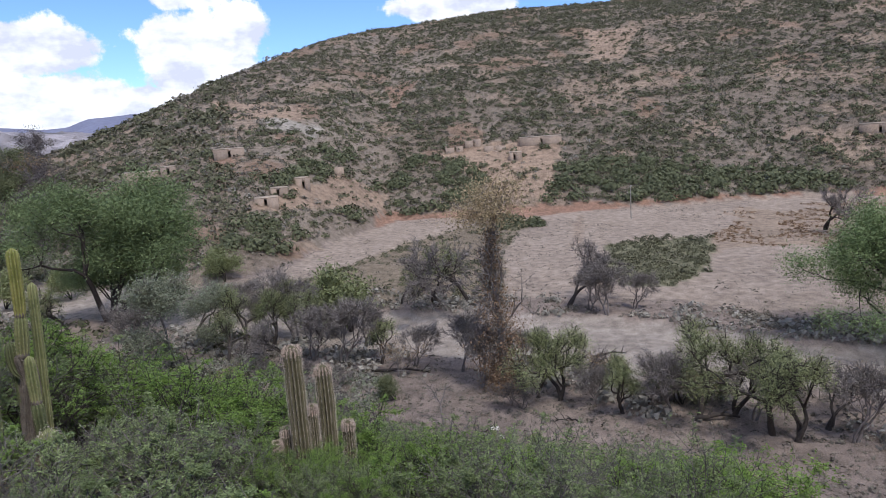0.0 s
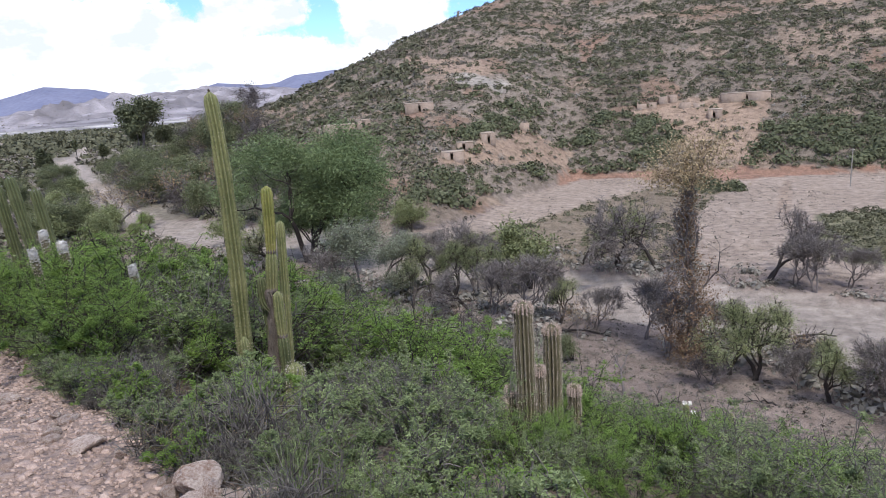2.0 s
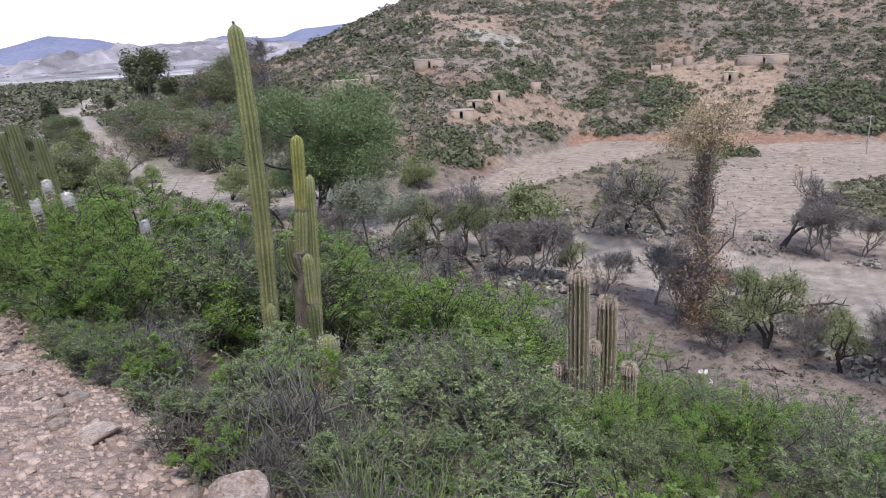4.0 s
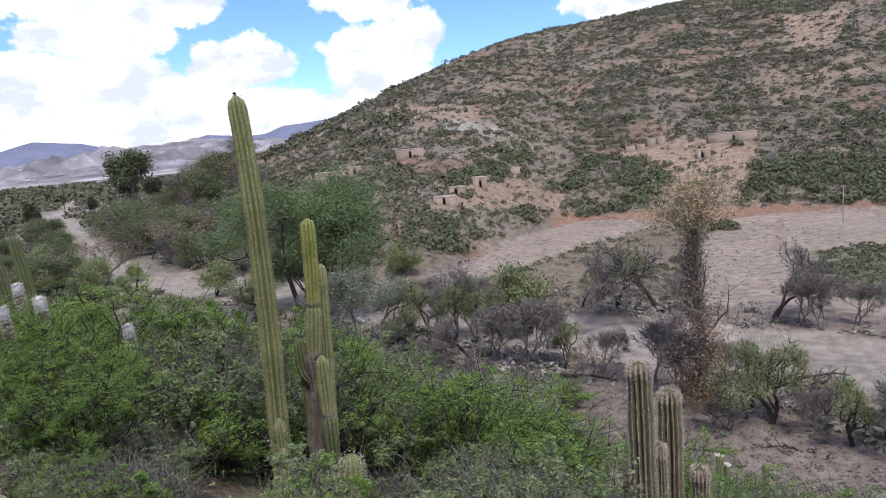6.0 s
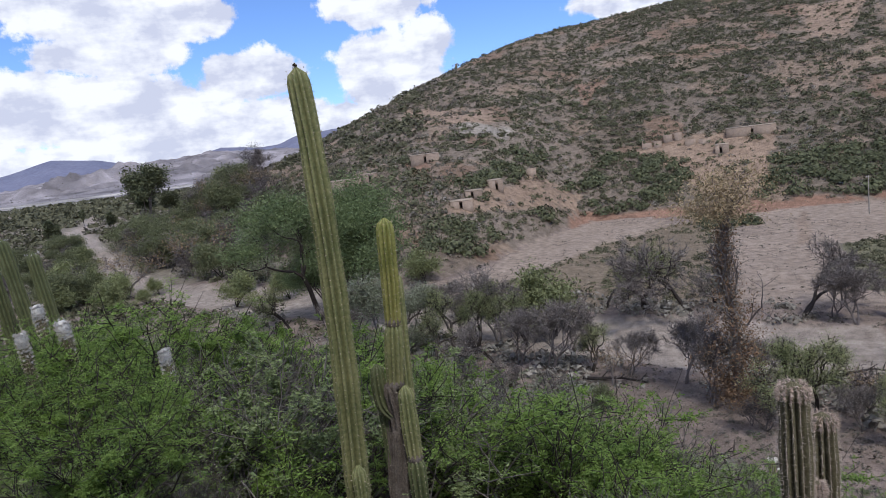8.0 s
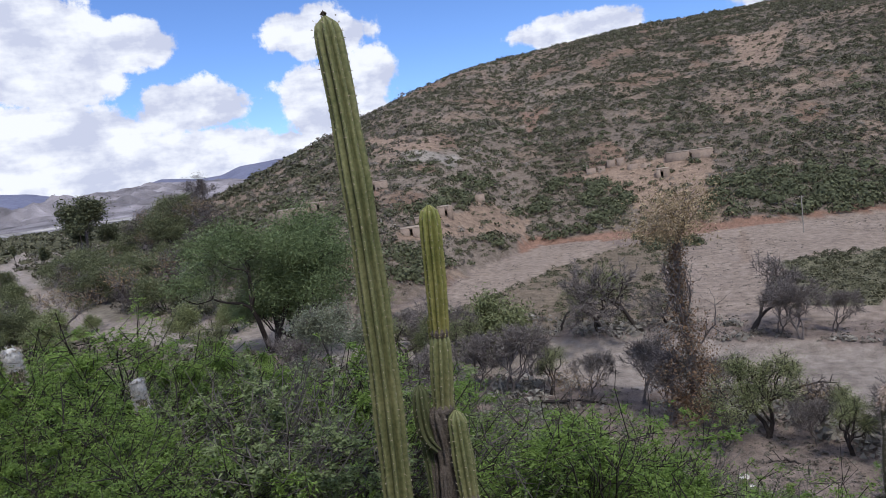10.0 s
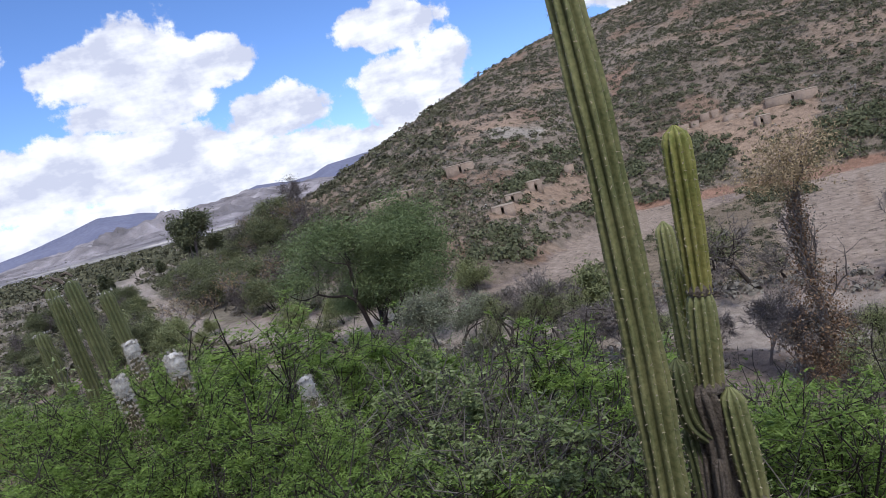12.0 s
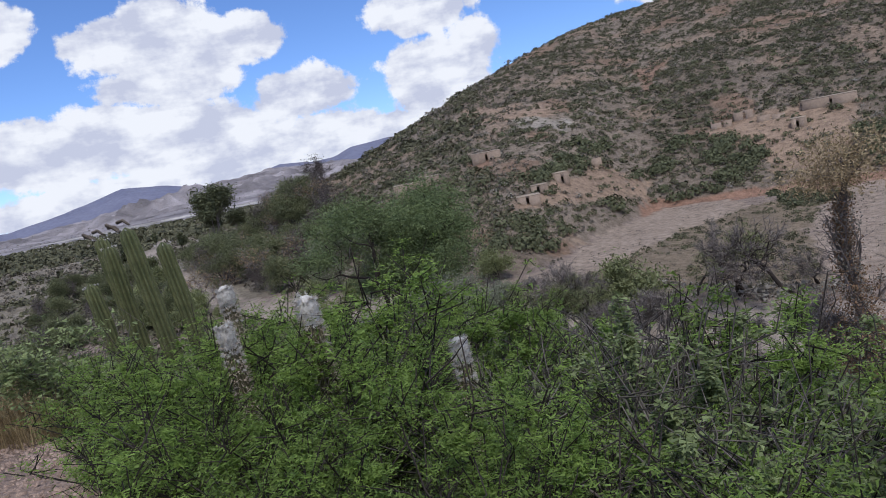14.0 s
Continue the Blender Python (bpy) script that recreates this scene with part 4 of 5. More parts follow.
put(T_GREEN, 10.4, 92, 9, 8, 110)
put(T_BARE, 9.0, 80, 9.5, 9, 190)
put(T_BUSHY, 7.9, 97, 11, 9, 60)
put(T_GREEN2, 5.6, 79, 6.0, 8, 20)
put(T_BARE2, 0.2, 103, 12.5, 9, 0)
put(T_GREEN, -2.4, 103, 10.5, 8, 75)
put(T_BARE, -1.6, 74, 7.6, 9, 260)
put(T_VINE, -4.9, 67.5, 24.5, 21, 0)
put(T_BARE, -3.3, 68, 7.0, 9, 300)
put(T_BARE, -5.6, 69, 7.2, 9, 20)
put(T_GREEN, -8.1, 65, 7.6, 8, 200)
put(T_GREEN2, -9.9, 64, 8.0, 8, 90)
put(T_BARE2, -11.0, 99, 10.5, 9, 120)
put(T_BARE, -14.3, 95, 8, 9, 330)
put(T_BARE, -12.8, 97, 7, 9, 150)
put(T_GREEN2, -15.4, 61, 5.8, 8, 200)
put(T_BARE, -19.3, 61.5, 7, 9, 75)
put(T_GREEN, -21.6, 61, 8.6, 8, 300)
put(T_GREEN2, -24.5, 63, 8.2, 8, 300)
put(T_GREEN, -27.2, 59.5, 9.2, 8, 120)
put(T_GREEN2, -28.9, 59, 8.2, 8, 40)
put(T_BARE, -33.0, 60, 7.5, 9, 200)
put(T_SNAG, 0.5, 59.5, 4.8, 4.5, 0)
put(T_SNAG, -2.4, 57, 3.0, 4.5, 140)
put(T_EUC, 38.3, 425, 36, 25, 0)
put(T_EUC, 39.2, 432, 25, 25, 60)
put(T_EUC, 36.9, 440, 20, 25, 130)
put(T_CYPRESS, 45.1, 360, 13.5, 14, 0)
put(T_CYPRESS, 44.6, 365, 11, 14, 60)
put(T_CYPRESS, 41.0, 420, 12, 14, 20)
put(T_CYPRESS, 42.7, 560, 12, 14, 90)
put(T_CYPRESS, 33.6, 460, 13, 14, 20)
put(T_BARE2, -30.6, 166, 11, 9, 10)

for b, r, h, k in ((15.6, 99, 7, 0), (13.4, 84, 7, 1), (11.5, 83, 8, 0), (18.4, 86, 7, 2), (24.5, 96, 8, 0), (26, 104, 7, 1), (7.0, 86, 6, 1), (10.0, 104, 8, 2), (20.5, 106, 8, 1), (17.2, 110, 7, 0),
                   (-6.6, 71, 6, 0), (-17.4, 64, 5, 1), (-25.8, 62, 6.5, 0), (-31, 62, 6, 1), (-13.2, 63, 4.5, 0), (3.4, 107, 7, 2), (-5.0, 106, 6, 1), (-16.5, 98, 6, 0), (2.6, 77, 5.5, 0), (29.5, 118, 8, 2)):
    put((T_BARE, T_BARE2, T_GREEN)[k], b, r, h, (9, 9, 8)[k], b * 77)

# low grey thicket trees between the slope's foot and the river
rngu = np.random.default_rng(171)
for b0 in np.arange(-34, 26, 1.15):
    b = b0 + rngu.uniform(-0.5, 0.5)
    r = rngu.uniform(56, 84) if b > 3 else rngu.uniform(60, 70)
    if -2.5 < b < 3 or (b < 3 and rngu.random() < 0.45):
        continue
    put((F_BARE, F_BROWN, F_BUSHY, F_BARE)[rngu.integers(0, 4)], b, r, rngu.uniform(2.6, 4.8), 9, b * 91)

# riverside thickets: grey and olive trees between river bed and hill, and on the near bank
rngt = np.random.default_rng(17)
for k in range(120):
    b = rngt.uniform(29, 41)
    r = rngt.uniform(185, 330)
    p = polar(b, r)
    if river_edge(p[0], p[1]) < 2.5:
        continue
    model, size = ((F_BARE, 9), (F_BUSHY, 9), (F_BARE, 9), (F_BUSHY, 9), (F_BARE, 9), (F_BROWN, 9))[k % 6]
    stand(model, p[0], p[1], rngt.uniform(0, 360), rngt.uniform(9, 15) / size)
for k in range(44):
    b, r = rngt.uniform(40.5, 52), rngt.uniform(165, 330)
    p = polar(b, r)
    if river_edge(p[0], p[1]) < 2.5:
        continue
    stand((F_BUSHY, F_BARE)[k % 3 == 2], p[0], p[1], rngt.uniform(0, 360), rngt.uniform(5, 9) / 9)
for b, r, h in ((33.2, 152, 8.5), (29.0, 150, 7), (38.6, 186, 5), (41.5, 183, 8), (43.5, 190, 9), (42.6, 168, 8), (44.8, 215, 9), (43.6, 262, 9), (45.5, 178, 8), (39.6, 172, 4)):
    put(T_BUSHY, b, r, h, 9, b * 40)


# ---------------------------------------------------------------- shrubs near the road
def shrub(name, seed, label, width, height, leaf, bark, stems=26, twigs=520, leaves=9000, leaf_size=0.022, stretch=2.2, twig=0.28, sprig=0.05):
    """A thorny shrub: stems that fan out, crooked side twigs, and small leaves in sprays along them."""
    rng = np.random.default_rng(seed)
    ob = thing(name, 0, 0, 0, label, "shrub")
    wood, spots = Geo(), []
    for _ in range(stems):
        a, tilt = rng.uniform(0, 6.28), rng.uniform(0.1, 1.0)
        way = np.array((math.cos(a) * tilt * width, math.sin(a) * tilt * width, height * rng.uniform(0.75, 1.05) * math.sqrt(max(0.15, 1 - 0.7 * tilt * tilt))))
        u = np.linspace(0, 1, 7)[:, None]
        p = way * np.hstack([u ** 1.25, u ** 1.25, u ** 0.8]) + rng.normal(0, 0.035, (7, 3)) * (u > 0) + rng.normal(0, 0.06, 3) * (1, 1, 0)
        wood.tube(p, np.linspace(0.016, 0.004, 7), 3, False)
        spots.append(p[2:])
    every = np.concatenate(spots)
    start = every[rng.integers(0, len(every), twigs)] + rng.normal(0, 0.02, (twigs, 3))
    d = rng.normal(0, 0.7, start.shape) + start / np.linalg.norm(start, axis=1)[:, None] * 0.6 + (0, 0, 0.25)
    d /= np.linalg.norm(d, axis=1)[:, None]
    lines = []
    for a, b in zip(start, d):
        l = twig * rng.uniform(0.5, 1.4)
        k = rng.normal(0, 0.18 * l, (3, 3))
        p = np.array([a, a + b * l * 0.35 + k[0], a + b * l * 0.7 + k[1], a + b * l + k[2]])
        wood.tube(p[[0, 2, 3]], (0.005, 0.0035, 0.002), 3, False)
        lines.append(p)
    part("branch_mass", wood, bark, ob, kind="stuff")
    if leaves:
        lines = np.array(lines)
        heavy = np.exp(rng.normal(0, 1.35, twigs)) * (0.25 + np.clip(start[:, 2] / height, 0, 1.2))
        pick = rng.choice(twigs, leaves // 5, p=heavy / heavy.sum())
        u = rng.uniform(0.1, 1.0, len(pick)) * 2.999
        i = u.astype(int)
        f = (u - i)[:, None]
        c = lines[pick, i] * (1 - f) + lines[pick, i + 1] * f
        out = rng.normal(0, 1, c.shape) * (1, 1, 0.45)
        out /= np.linalg.norm(out, axis=1)[:, None]
        steps = np.linspace(0.2, 1.0, 5)
        sprays = (c[:, None] + out[:, None] * (steps * sprig)[None, :, None]).reshape(-1, 3)
        g = Geo()
        g.leaves(sprays + rng.normal(0, 0.006, sprays.shape), leaf_size, stretch, 0.6, rng, 0, True)
        part("foliage", g, leaf, ob, kind="stuff")
    return ob


S_GREEN = shrub("thorn_shrub", 3, "dense bright green thorny shrub with dark twigs", 1.2, 1.5, LEAF_NEAR, BARK, 24, 480, 19000, 0.0125, 3.0)
S_GREEN2 = shrub("thorn_shrub", 4, "wide bright green thorny shrub with dark twigs", 1.4, 1.3, LEAF_NEAR, BARK, 26, 500, 19000, 0.0125, 3.0)
N_GREEN = shrub("thorn_shrub", 7, "bright green thorny shrub with fine leaflets beside road", 1.3, 1.4, LEAF_NEAR, BARK, 22, 480, 34000, 0.0098, 3.0, 0.28, 0.075)
S_DULL = shrub("dull_shrub", 5, "grey-green small-leaved shrub with tangled twigs", 1.2, 1.2, LEAF_DULL, GREYTWIG, 28, 480, 17000, 0.0165, 2.1)
S_GREY = shrub("grey_shrub", 6, "nearly leafless grey thorn shrub", 1.1, 1.0, LEAF_DULL, GREYTWIG, 36, 950, 5000, 0.013, 2.0)
W_GREEN = shrub("roadside_weed", 8, "leafy grey-green roadside weed with thin stems", 0.42, 0.55, LEAF_DULL, GREYTWIG, 26, 150, 6000, 0.0115, 2.2, 0.16, 0.04)
W_BRIGHT = shrub("roadside_weed", 9, "fresh green feathery weed at road edge", 0.4, 0.5, LEAF_NEAR, GREYTWIG, 24, 140, 6000, 0.0105, 2.5, 0.15, 0.04)
W_DEAD = shrub("dead_weed", 10, "dead tangled grey-brown weed at road edge", 0.42, 0.42, LEAF_DULL, GREYTWIG, 46, 320, 500, 0.008, 2.0, 0.2, 0.03)
L_GREEN = shrub("thorn_shrub", 103, "bright green thorny shrub on slope below road", 1.3, 1.4, LEAF_NEAR, BARK, 18, 260, 14000, 0.0145, 2.6, 0.34, 0.075)
L_DULL = shrub("dull_shrub", 104, "grey-green tangled shrub on slope below road", 1.25, 1.2, LEAF_DULL, GREYTWIG, 18, 300, 11500, 0.0145, 2.3, 0.36, 0.06)
L_GREY = shrub("grey_shrub", 105, "grey leafless shrub on slope below road", 1.1, 1.05, LEAF_DULL, GREYTWIG, 20, 420, 2600, 0.015, 2.0, 0.36, 0.06)
M_GREEN = shrub("slope_shrub", 13, "green thorny shrub further down slope", 1.4, 1.4, LEAF_NEAR, BARK, 10, 90, 4600, 0.036, 1.9, 0.5, 0.18)
M_DULL = shrub("slope_shrub", 14, "grey-green shrub further down slope", 1.4, 1.2, LEAF_DULL, GREYTWIG, 10, 120, 4000, 0.035, 1.9, 0.5, 0.18)
M_GREY = shrub("slope_shrub", 15, "grey leafless shrub further down slope", 1.2, 1.1, LEAF_DULL, GREYTWIG, 14, 130, 300, 0.06, 1.8, 0.5, 0.15)


def tuft(name, seed, label, mat, blades, height, spread, width=0.006):
    """A loose clump of bent blades of uneven length."""
    rng = np.random.default_rng(seed)
    ob = thing(name, 0, 0, 0, label, "grass")
    g = Geo()
    a, l = rng.uniform(0, 6.28, blades), np.clip(rng.lognormal(-0.5, 0.42, blades), 0.2, 1.3) * height
    out = np.stack([np.cos(a), np.sin(a), 0 * a], -1)
    o = out * (spread * 0.75 * np.sqrt(rng.random(blades)))[:, None]
    side = np.cross(out + rng.normal(0, 0.3, out.shape), (0, 0, 1)) * width
    lean = out * np.abs(rng.normal(0.12, 0.3, blades))[:, None] + rng.normal(0, 0.2, out.shape) * (1, 1, 0)
    mid = o + (lean * 0.3 + (0, 0, 0.55)) * l[:, None]
    end = mid + (lean * rng.uniform(0.5, 1.5, (blades, 1)) + np.stack([0 * a, 0 * a, rng.uniform(0.05, 0.45, blades)], -1)) * l[:, None]
    n = np.arange(blades)[:, None] * 5
    g.add(np.stack([o - side, o + side, mid + side * 0.7, mid - side * 0.7, end], 1).reshape(-1, 3), n + np.array([[0, 1, 2, 3]]), n + np.array([[3, 2, 4]]))
    part("blade_mass", g, mat, ob, kind="stuff")
    return ob


G_STRAW = tuft("dry_grass_tuft", 1, "dry straw-coloured grass tuft", STRAW, 300, 0.46, 0.2, 0.0017)
G_GREEN = tuft("green_grass_tuft", 2, "grey-green wispy grass tuft", LEAF_DULL, 460, 0.55, 0.22, 0.002)

# shrubs by place along the road and to its right
rngs = np.random.default_rng(29)
CLEAR = [(*A0, 0.5), (*B0, 0.5), (-4.6, 5.5, 0.4), (-4.5, 6.3, 0.5), (-3.95, 6.0, 0.45), (-3.9, 6.7, 0.6), (-1.35, 8.3, 0.9), (-1.2, 7.2, 1.25), (-0.95, 6.2, 1.0), (-0.5, 5.0, 0.6), (-3.23, 5.39, 0.5), (-3.5, 5.8, 0.5)]


def plant(ob, s, q, scale, turn=None, sink=0.08):
    bend = min(max(s - 12, 0), 22)
    w = q - 0.03 * bend ** 2 - 1.3 * max(s - 34, 0)
    p = START + DIR * s + SIDE * w
    return stand(ob, p[0], p[1], rngs.uniform(0, 360) if turn is None else turn, scale, sink)


def free(p, room):
    return all(math.hypot(p[0] - a, p[1] - b) > c + room for a, b, c in CLEAR)


def slope_shrubs():
    """Shrubs fill the slope below the road: tall and green further along, lower and greyer near the leaning cactus."""
    def where(s, q):
        bend = min(max(s - 12, 0), 22)
        return START + DIR * s + SIDE * (q - 0.03 * bend ** 2)

    for s0 in np.arange(-2.5, 16, 1.0):
        for q0 in np.arange(1.5, 7.2, 0.95):
            s, q = s0 + rngs.uniform(-0.35, 0.35), q0 + rngs.uniform(-0.3, 0.3) + 0.25 * (s0 > 8.6)
            g = rngs.random()
            if s > 8.6:
                size = (rngs.uniform(1.15, 1.42) if s < 13 else rngs.uniform(1.05, 1.3)) if q > 1.9 else rngs.uniform(0.45, 0.6)
                bush = S_GREEN if g < 0.42 else S_GREEN2 if g < 0.75 else S_DULL if g < 0.93 else S_GREY
                if q < 3.4 and g < 0.75:
                    bush = N_GREEN
            elif s < 3.4 and q < 2.5:
                continue
            elif s < 3.4 and q < 3.6:
                size = rngs.uniform(0.36, 0.5)
                bush = N_GREEN if g < 0.35 else S_DULL if g < 0.75 else S_GREY
            elif q < 2.6 and s > 3.4:
                size = rngs.uniform(0.3, 0.45)
                bush = S_GREY if g < 0.45 else S_DULL
            else:
                size = rngs.uniform(0.6, 0.85)
                bush = N_GREEN if g < 0.45 else S_DULL if g < 0.85 else S_GREY
            if q > 4.4:
                bush = L_GREEN if g < 0.5 else L_DULL if g < 0.85 else L_GREY
            if s < 1.5 and q > 3.6:
                size *= 0.55
            if free(where(s, q), size * (0.85 if s > 8.6 else 0.45)):
                plant(bush, s, q, size)
    for s in np.arange(9.9, 14.5, 0.7):
        plant(N_GREEN, s + rngs.uniform(-0.2, 0.2), rngs.uniform(1.1, 1.35) - 0.25 * (s > 11), rngs.uniform(0.75, 0.95))
    # low growth in the openings and a fringe of weeds along the road
    for x, y, size in ((-1.5, 7.2, 0.6), (-0.7, 7.4, 0.6), (-1.1, 7.7, 0.6), (-1.2, 6.4, 0.45), (-0.5, 6.4, 0.5), (-1.7, 6.6, 0.5), (-0.9, 5.7, 0.42), (-0.2, 5.3, 0.45), (-1.9, 7.6, 0.5), (-0.6, 8.0, 0.5), (-3.4, 6.5, 0.4), (-4.1, 6.3, 0.35)):
        stand(N_GREEN if rngs.random() < 0.6 else S_DULL, x, y, rngs.uniform(0, 360), size)
    for x, y, size in ((-2.6, 6.1, 0.72), (-2.95, 6.5, 0.75), (-2.3, 6.6, 0.7)):
        stand(S_GREY, x, y, rngs.uniform(0, 360), size)
    for s in np.arange(1.5, 15.5, 0.16):
        e = float(road_edge(s))
        far_out = 1.5 if 3 < s < 9 else 0.7
        q = e + 0.12 + far_out * rngs.random() ** 1.4
        g = rngs.random()
        if 3.9 < s < 5.0 and q < 1.35:
            continue
        plant(W_GREEN if g < 0.4 else W_BRIGHT if g < 0.76 else W_DEAD, s + rngs.uniform(-0.1, 0.1), q, rngs.uniform(0.55, 1.15) * (0.75 if q < e + 0.35 else 1), None, 0.03)
    for s0 in np.arange(-9, 34, 1.7):
        for q0 in np.arange(7.2, 17, 1.6):
            s, q = s0 + rngs.uniform(-0.6, 0.6), q0 + rngs.uniform(-0.6, 0.6)
            g = rngs.random()
            if s < 1.8:
                continue
            if q < 11.5 and s < 20:
                plant(L_GREEN if g < 0.4 else L_DULL if g < 0.8 else L_GREY, s, q, rngs.uniform(0.75, 1.1))
            else:
                plant(M_GREEN if g < 0.4 else M_DULL if g < 0.8 else M_GREY, s, q, rngs.uniform(0.75, 1.1))
    for s0 in np.arange(16.5, 34, 1.6):
        for q0 in np.arange(1.2, 7, 1.6):
            g = rngs.random()
            plant(M_GREEN if g < 0.45 else M_DULL if g < 0.85 else M_GREY, s0 + rngs.uniform(-0.5, 0.5), q0 + rngs.uniform(-0.5, 0.5), rngs.uniform(0.7, 1.0))


slope_shrubs()


# ---------------------------------------------------------------- uncountable scrub
def scrub(name, places, sizes, mat, label, quads=16, leaf=0.42, seed=1, flat=0.62):
    """Low bushes: each a ragged dome of small leaf clumps."""
    rng = np.random.default_rng(seed)
    p = np.asarray(places, float)
    n = len(p)
    d = rng.normal(size=(n, quads, 3))
    d[..., 2] = np.abs(d[..., 2])
    d /= np.linalg.norm(d, axis=2)[..., None]
    d *= rng.uniform(0.45, 1.0, (n, quads, 1)) * np.asarray(sizes)[:, None, None]
    d[..., 2] *= flat * 1.4
    c = (p[:, None] + d).reshape(-1, 3)
    out = d.reshape(-1, 3) + (0, 0, 0.15)
    out = out / np.linalg.norm(out, axis=1)[:, None] + rng.normal(0, 0.28, c.shape)
    one = np.cross(out, rng.normal(size=c.shape))
    one /= np.linalg.norm(one, axis=1)[:, None] + 1e-9
    two = np.cross(out, one)
    two /= np.linalg.norm(two, axis=1)[:, None] + 1e-9
    k = (np.repeat(np.asarray(sizes), quads) * leaf * rng.uniform(0.6, 1.3, len(c)))[:, None]
    g = Geo()
    g.add(np.stack([c - one * k * 0.6 - two * k * 0.4, c + one * k * 0.6 - two * k * 0.35, c + two * k * 0.75], 1).reshape(-1, 3), None, np.arange(len(c))[:, None] * 3 + np.array([[0, 1, 2]]))
    tagged(new(name, g.mesh(name, mat)), label, "scrub", kind="stuff")


def on_land(x, y, sink=0.05):
    return np.stack([x, y, land(x, y) - sink], -1)


rngh = np.random.default_rng(77)


def off_bare(x, y):
    k = np.ones(len(x))
    for f, _ in BARE:
        k[inside(x, y, f)] = 0.3
    return k



def hill_points(n, keep):
    b, u = rngh.uniform(-42, 37, n), rngh.uniform(0.0, 1.02, n) ** 0.8
    rf, rr = np.interp(b, HILL_B, HILL_FOOT), np.interp(b, HILL_B, HILL_RIDGE)
    r = rf + 3 + (rr - rf) * u
    x, y = -np.sin(np.radians(b)) * r, np.cos(np.radians(b)) * r
    ok = rngh.random(n) < keep(x, y, b, u)
    return x[ok], y[ok], b[ok], u[ok]


def terraces(x, y):
    """Old field terraces: bushes stand in bands that follow the contours."""
    z = land(x, y) + 7 * rough(x, y, 45, 103)
    return np.clip(0.8 + 0.4 * np.sin(z * 0.95) * (rough(x, y, 60, 105) > 0.5), 0.12, 1)


def hill_cover(x, y, b):
    """How thickly bushes stand: thinner on the scars, in loose drifts elsewhere."""
    drift = np.clip((rough(x, y, 24, 81) - 0.1) * 2.0, 0.3, 1)
    scar = (rough(x, y, 16, 45, 3) > 0.62) | (rough(x + 70, y, 22, 46, 3) > 0.69)
    return terraces(x, y) * drift * np.where(scar, 0.45, 1) * np.interp(b, [-30, -6, 6, 15], [1, 1, 0.66, 0.34]) * off_bare(x, y)


x, y, b, u = hill_points(80000, lambda x, y, b, u: hill_cover(x, y, b))
scrub("hill_scrub", on_land(x, y), 0.6 + 1.5 * rngh.random(len(x)) ** 2.6, SCRUB, "low dark green bushes over hillside", 32, 0.33, 1)
x, y, b, u = hill_points(54000, lambda x, y, b, u: hill_cover(x, y, b) * np.clip((0.8 - rough(x, y, 32, 83)) * 2.4, 0.25, 1))
scrub("hill_brush", on_land(x, y), 0.4 + 0.9 * rngh.random(len(x)) ** 1.6, SCRUB_DRY, "grey-brown dry brush over hillside", 18, 0.42, 2)
x, y, b, u = hill_points(60000, lambda x, y, b, u: 0.55 * off_bare(x, y))
scrub("hill_tufts", on_land(x, y), rngh.uniform(0.15, 0.4, len(x)), SCRUB_DRY, "small dry tufts over hillside", 6, 0.8, 21)


# larger single bushes on the lower slope
x, y, b, u = hill_points(2600, lambda x, y, b, u: (u < 0.4) * np.clip((rough(x, y, 20, 87) - 0.3) * 3, 0.1, 1) * off_bare(x, y))
scrub("slope_bushes", on_land(x, y), 1.1 + 1.5 * rngh.random(len(x)) ** 1.5, LEAF_DARK, "rounded dark bushes on lower hillside", 60, 0.26, 16)
x, y, b, u = hill_points(2200, lambda x, y, b, u: (u < 0.45) * np.clip((rough(x, y, 20, 89) - 0.3) * 3, 0.1, 1))
scrub("slope_brush", on_land(x, y), 0.9 + 1.2 * rngh.random(len(x)) ** 1.5, LEAF_GREY, "grey leafless bushes on lower hillside", 40, 0.24, 17)


THICKET = [[(-9.4, 210), (-11, 232), (-16.4, 236), (-30, 250), (-35, 246), (-33, 230), (-24, 216), (-16, 212)],
           [(6.4, 200), (5.0, 225), (1.2, 246), (-4.6, 240), (-5.2, 226), (-1.6, 212)],
           [(15, 190), (12, 205), (9, 232), (6, 240), (7, 225), (11, 196), (14, 182)], [(-4.5, 205), (-9, 195), (-9.5, 178), (-5.5, 178)],
           [(18.5, 148), (16.5, 170), (12.5, 177), (8, 193), (5, 207), (7.4, 184), (12.8, 151)]]


def foot_band(x, y, b, u):
    k = np.zeros(len(x))
    for f, share in zip(THICKET, (1.0, 0.8, 0.45, 1.0, 0.3)):
        k[inside(x, y, f)] = share
    return k * np.clip((rough(x, y, 13, 85) - 0.36) * 9, 0, 1) * off_bare(x, y)


x, y, b, u = hill_points(26000, foot_band)
scrub("foot_thicket", on_land(x, y), rngh.uniform(1.5, 3.6, len(x)), LEAF_DARK, "dense dark green thicket at foot of hill", 110, 0.22, 3)
b, r = rngh.uniform(-9.5, -4.5, 130), rngh.uniform(178, 205, 130)
x, y = -np.sin(np.radians(b)) * r, np.cos(np.radians(b)) * r
ok = inside(x, y, THICKET[3])
scrub("field_thicket", on_land(x[ok], y[ok]), rngh.uniform(0.8, 1.8, ok.sum()), LEAF_DARK, "dark green bushes between two fallow fields", 40, 0.42, 13)


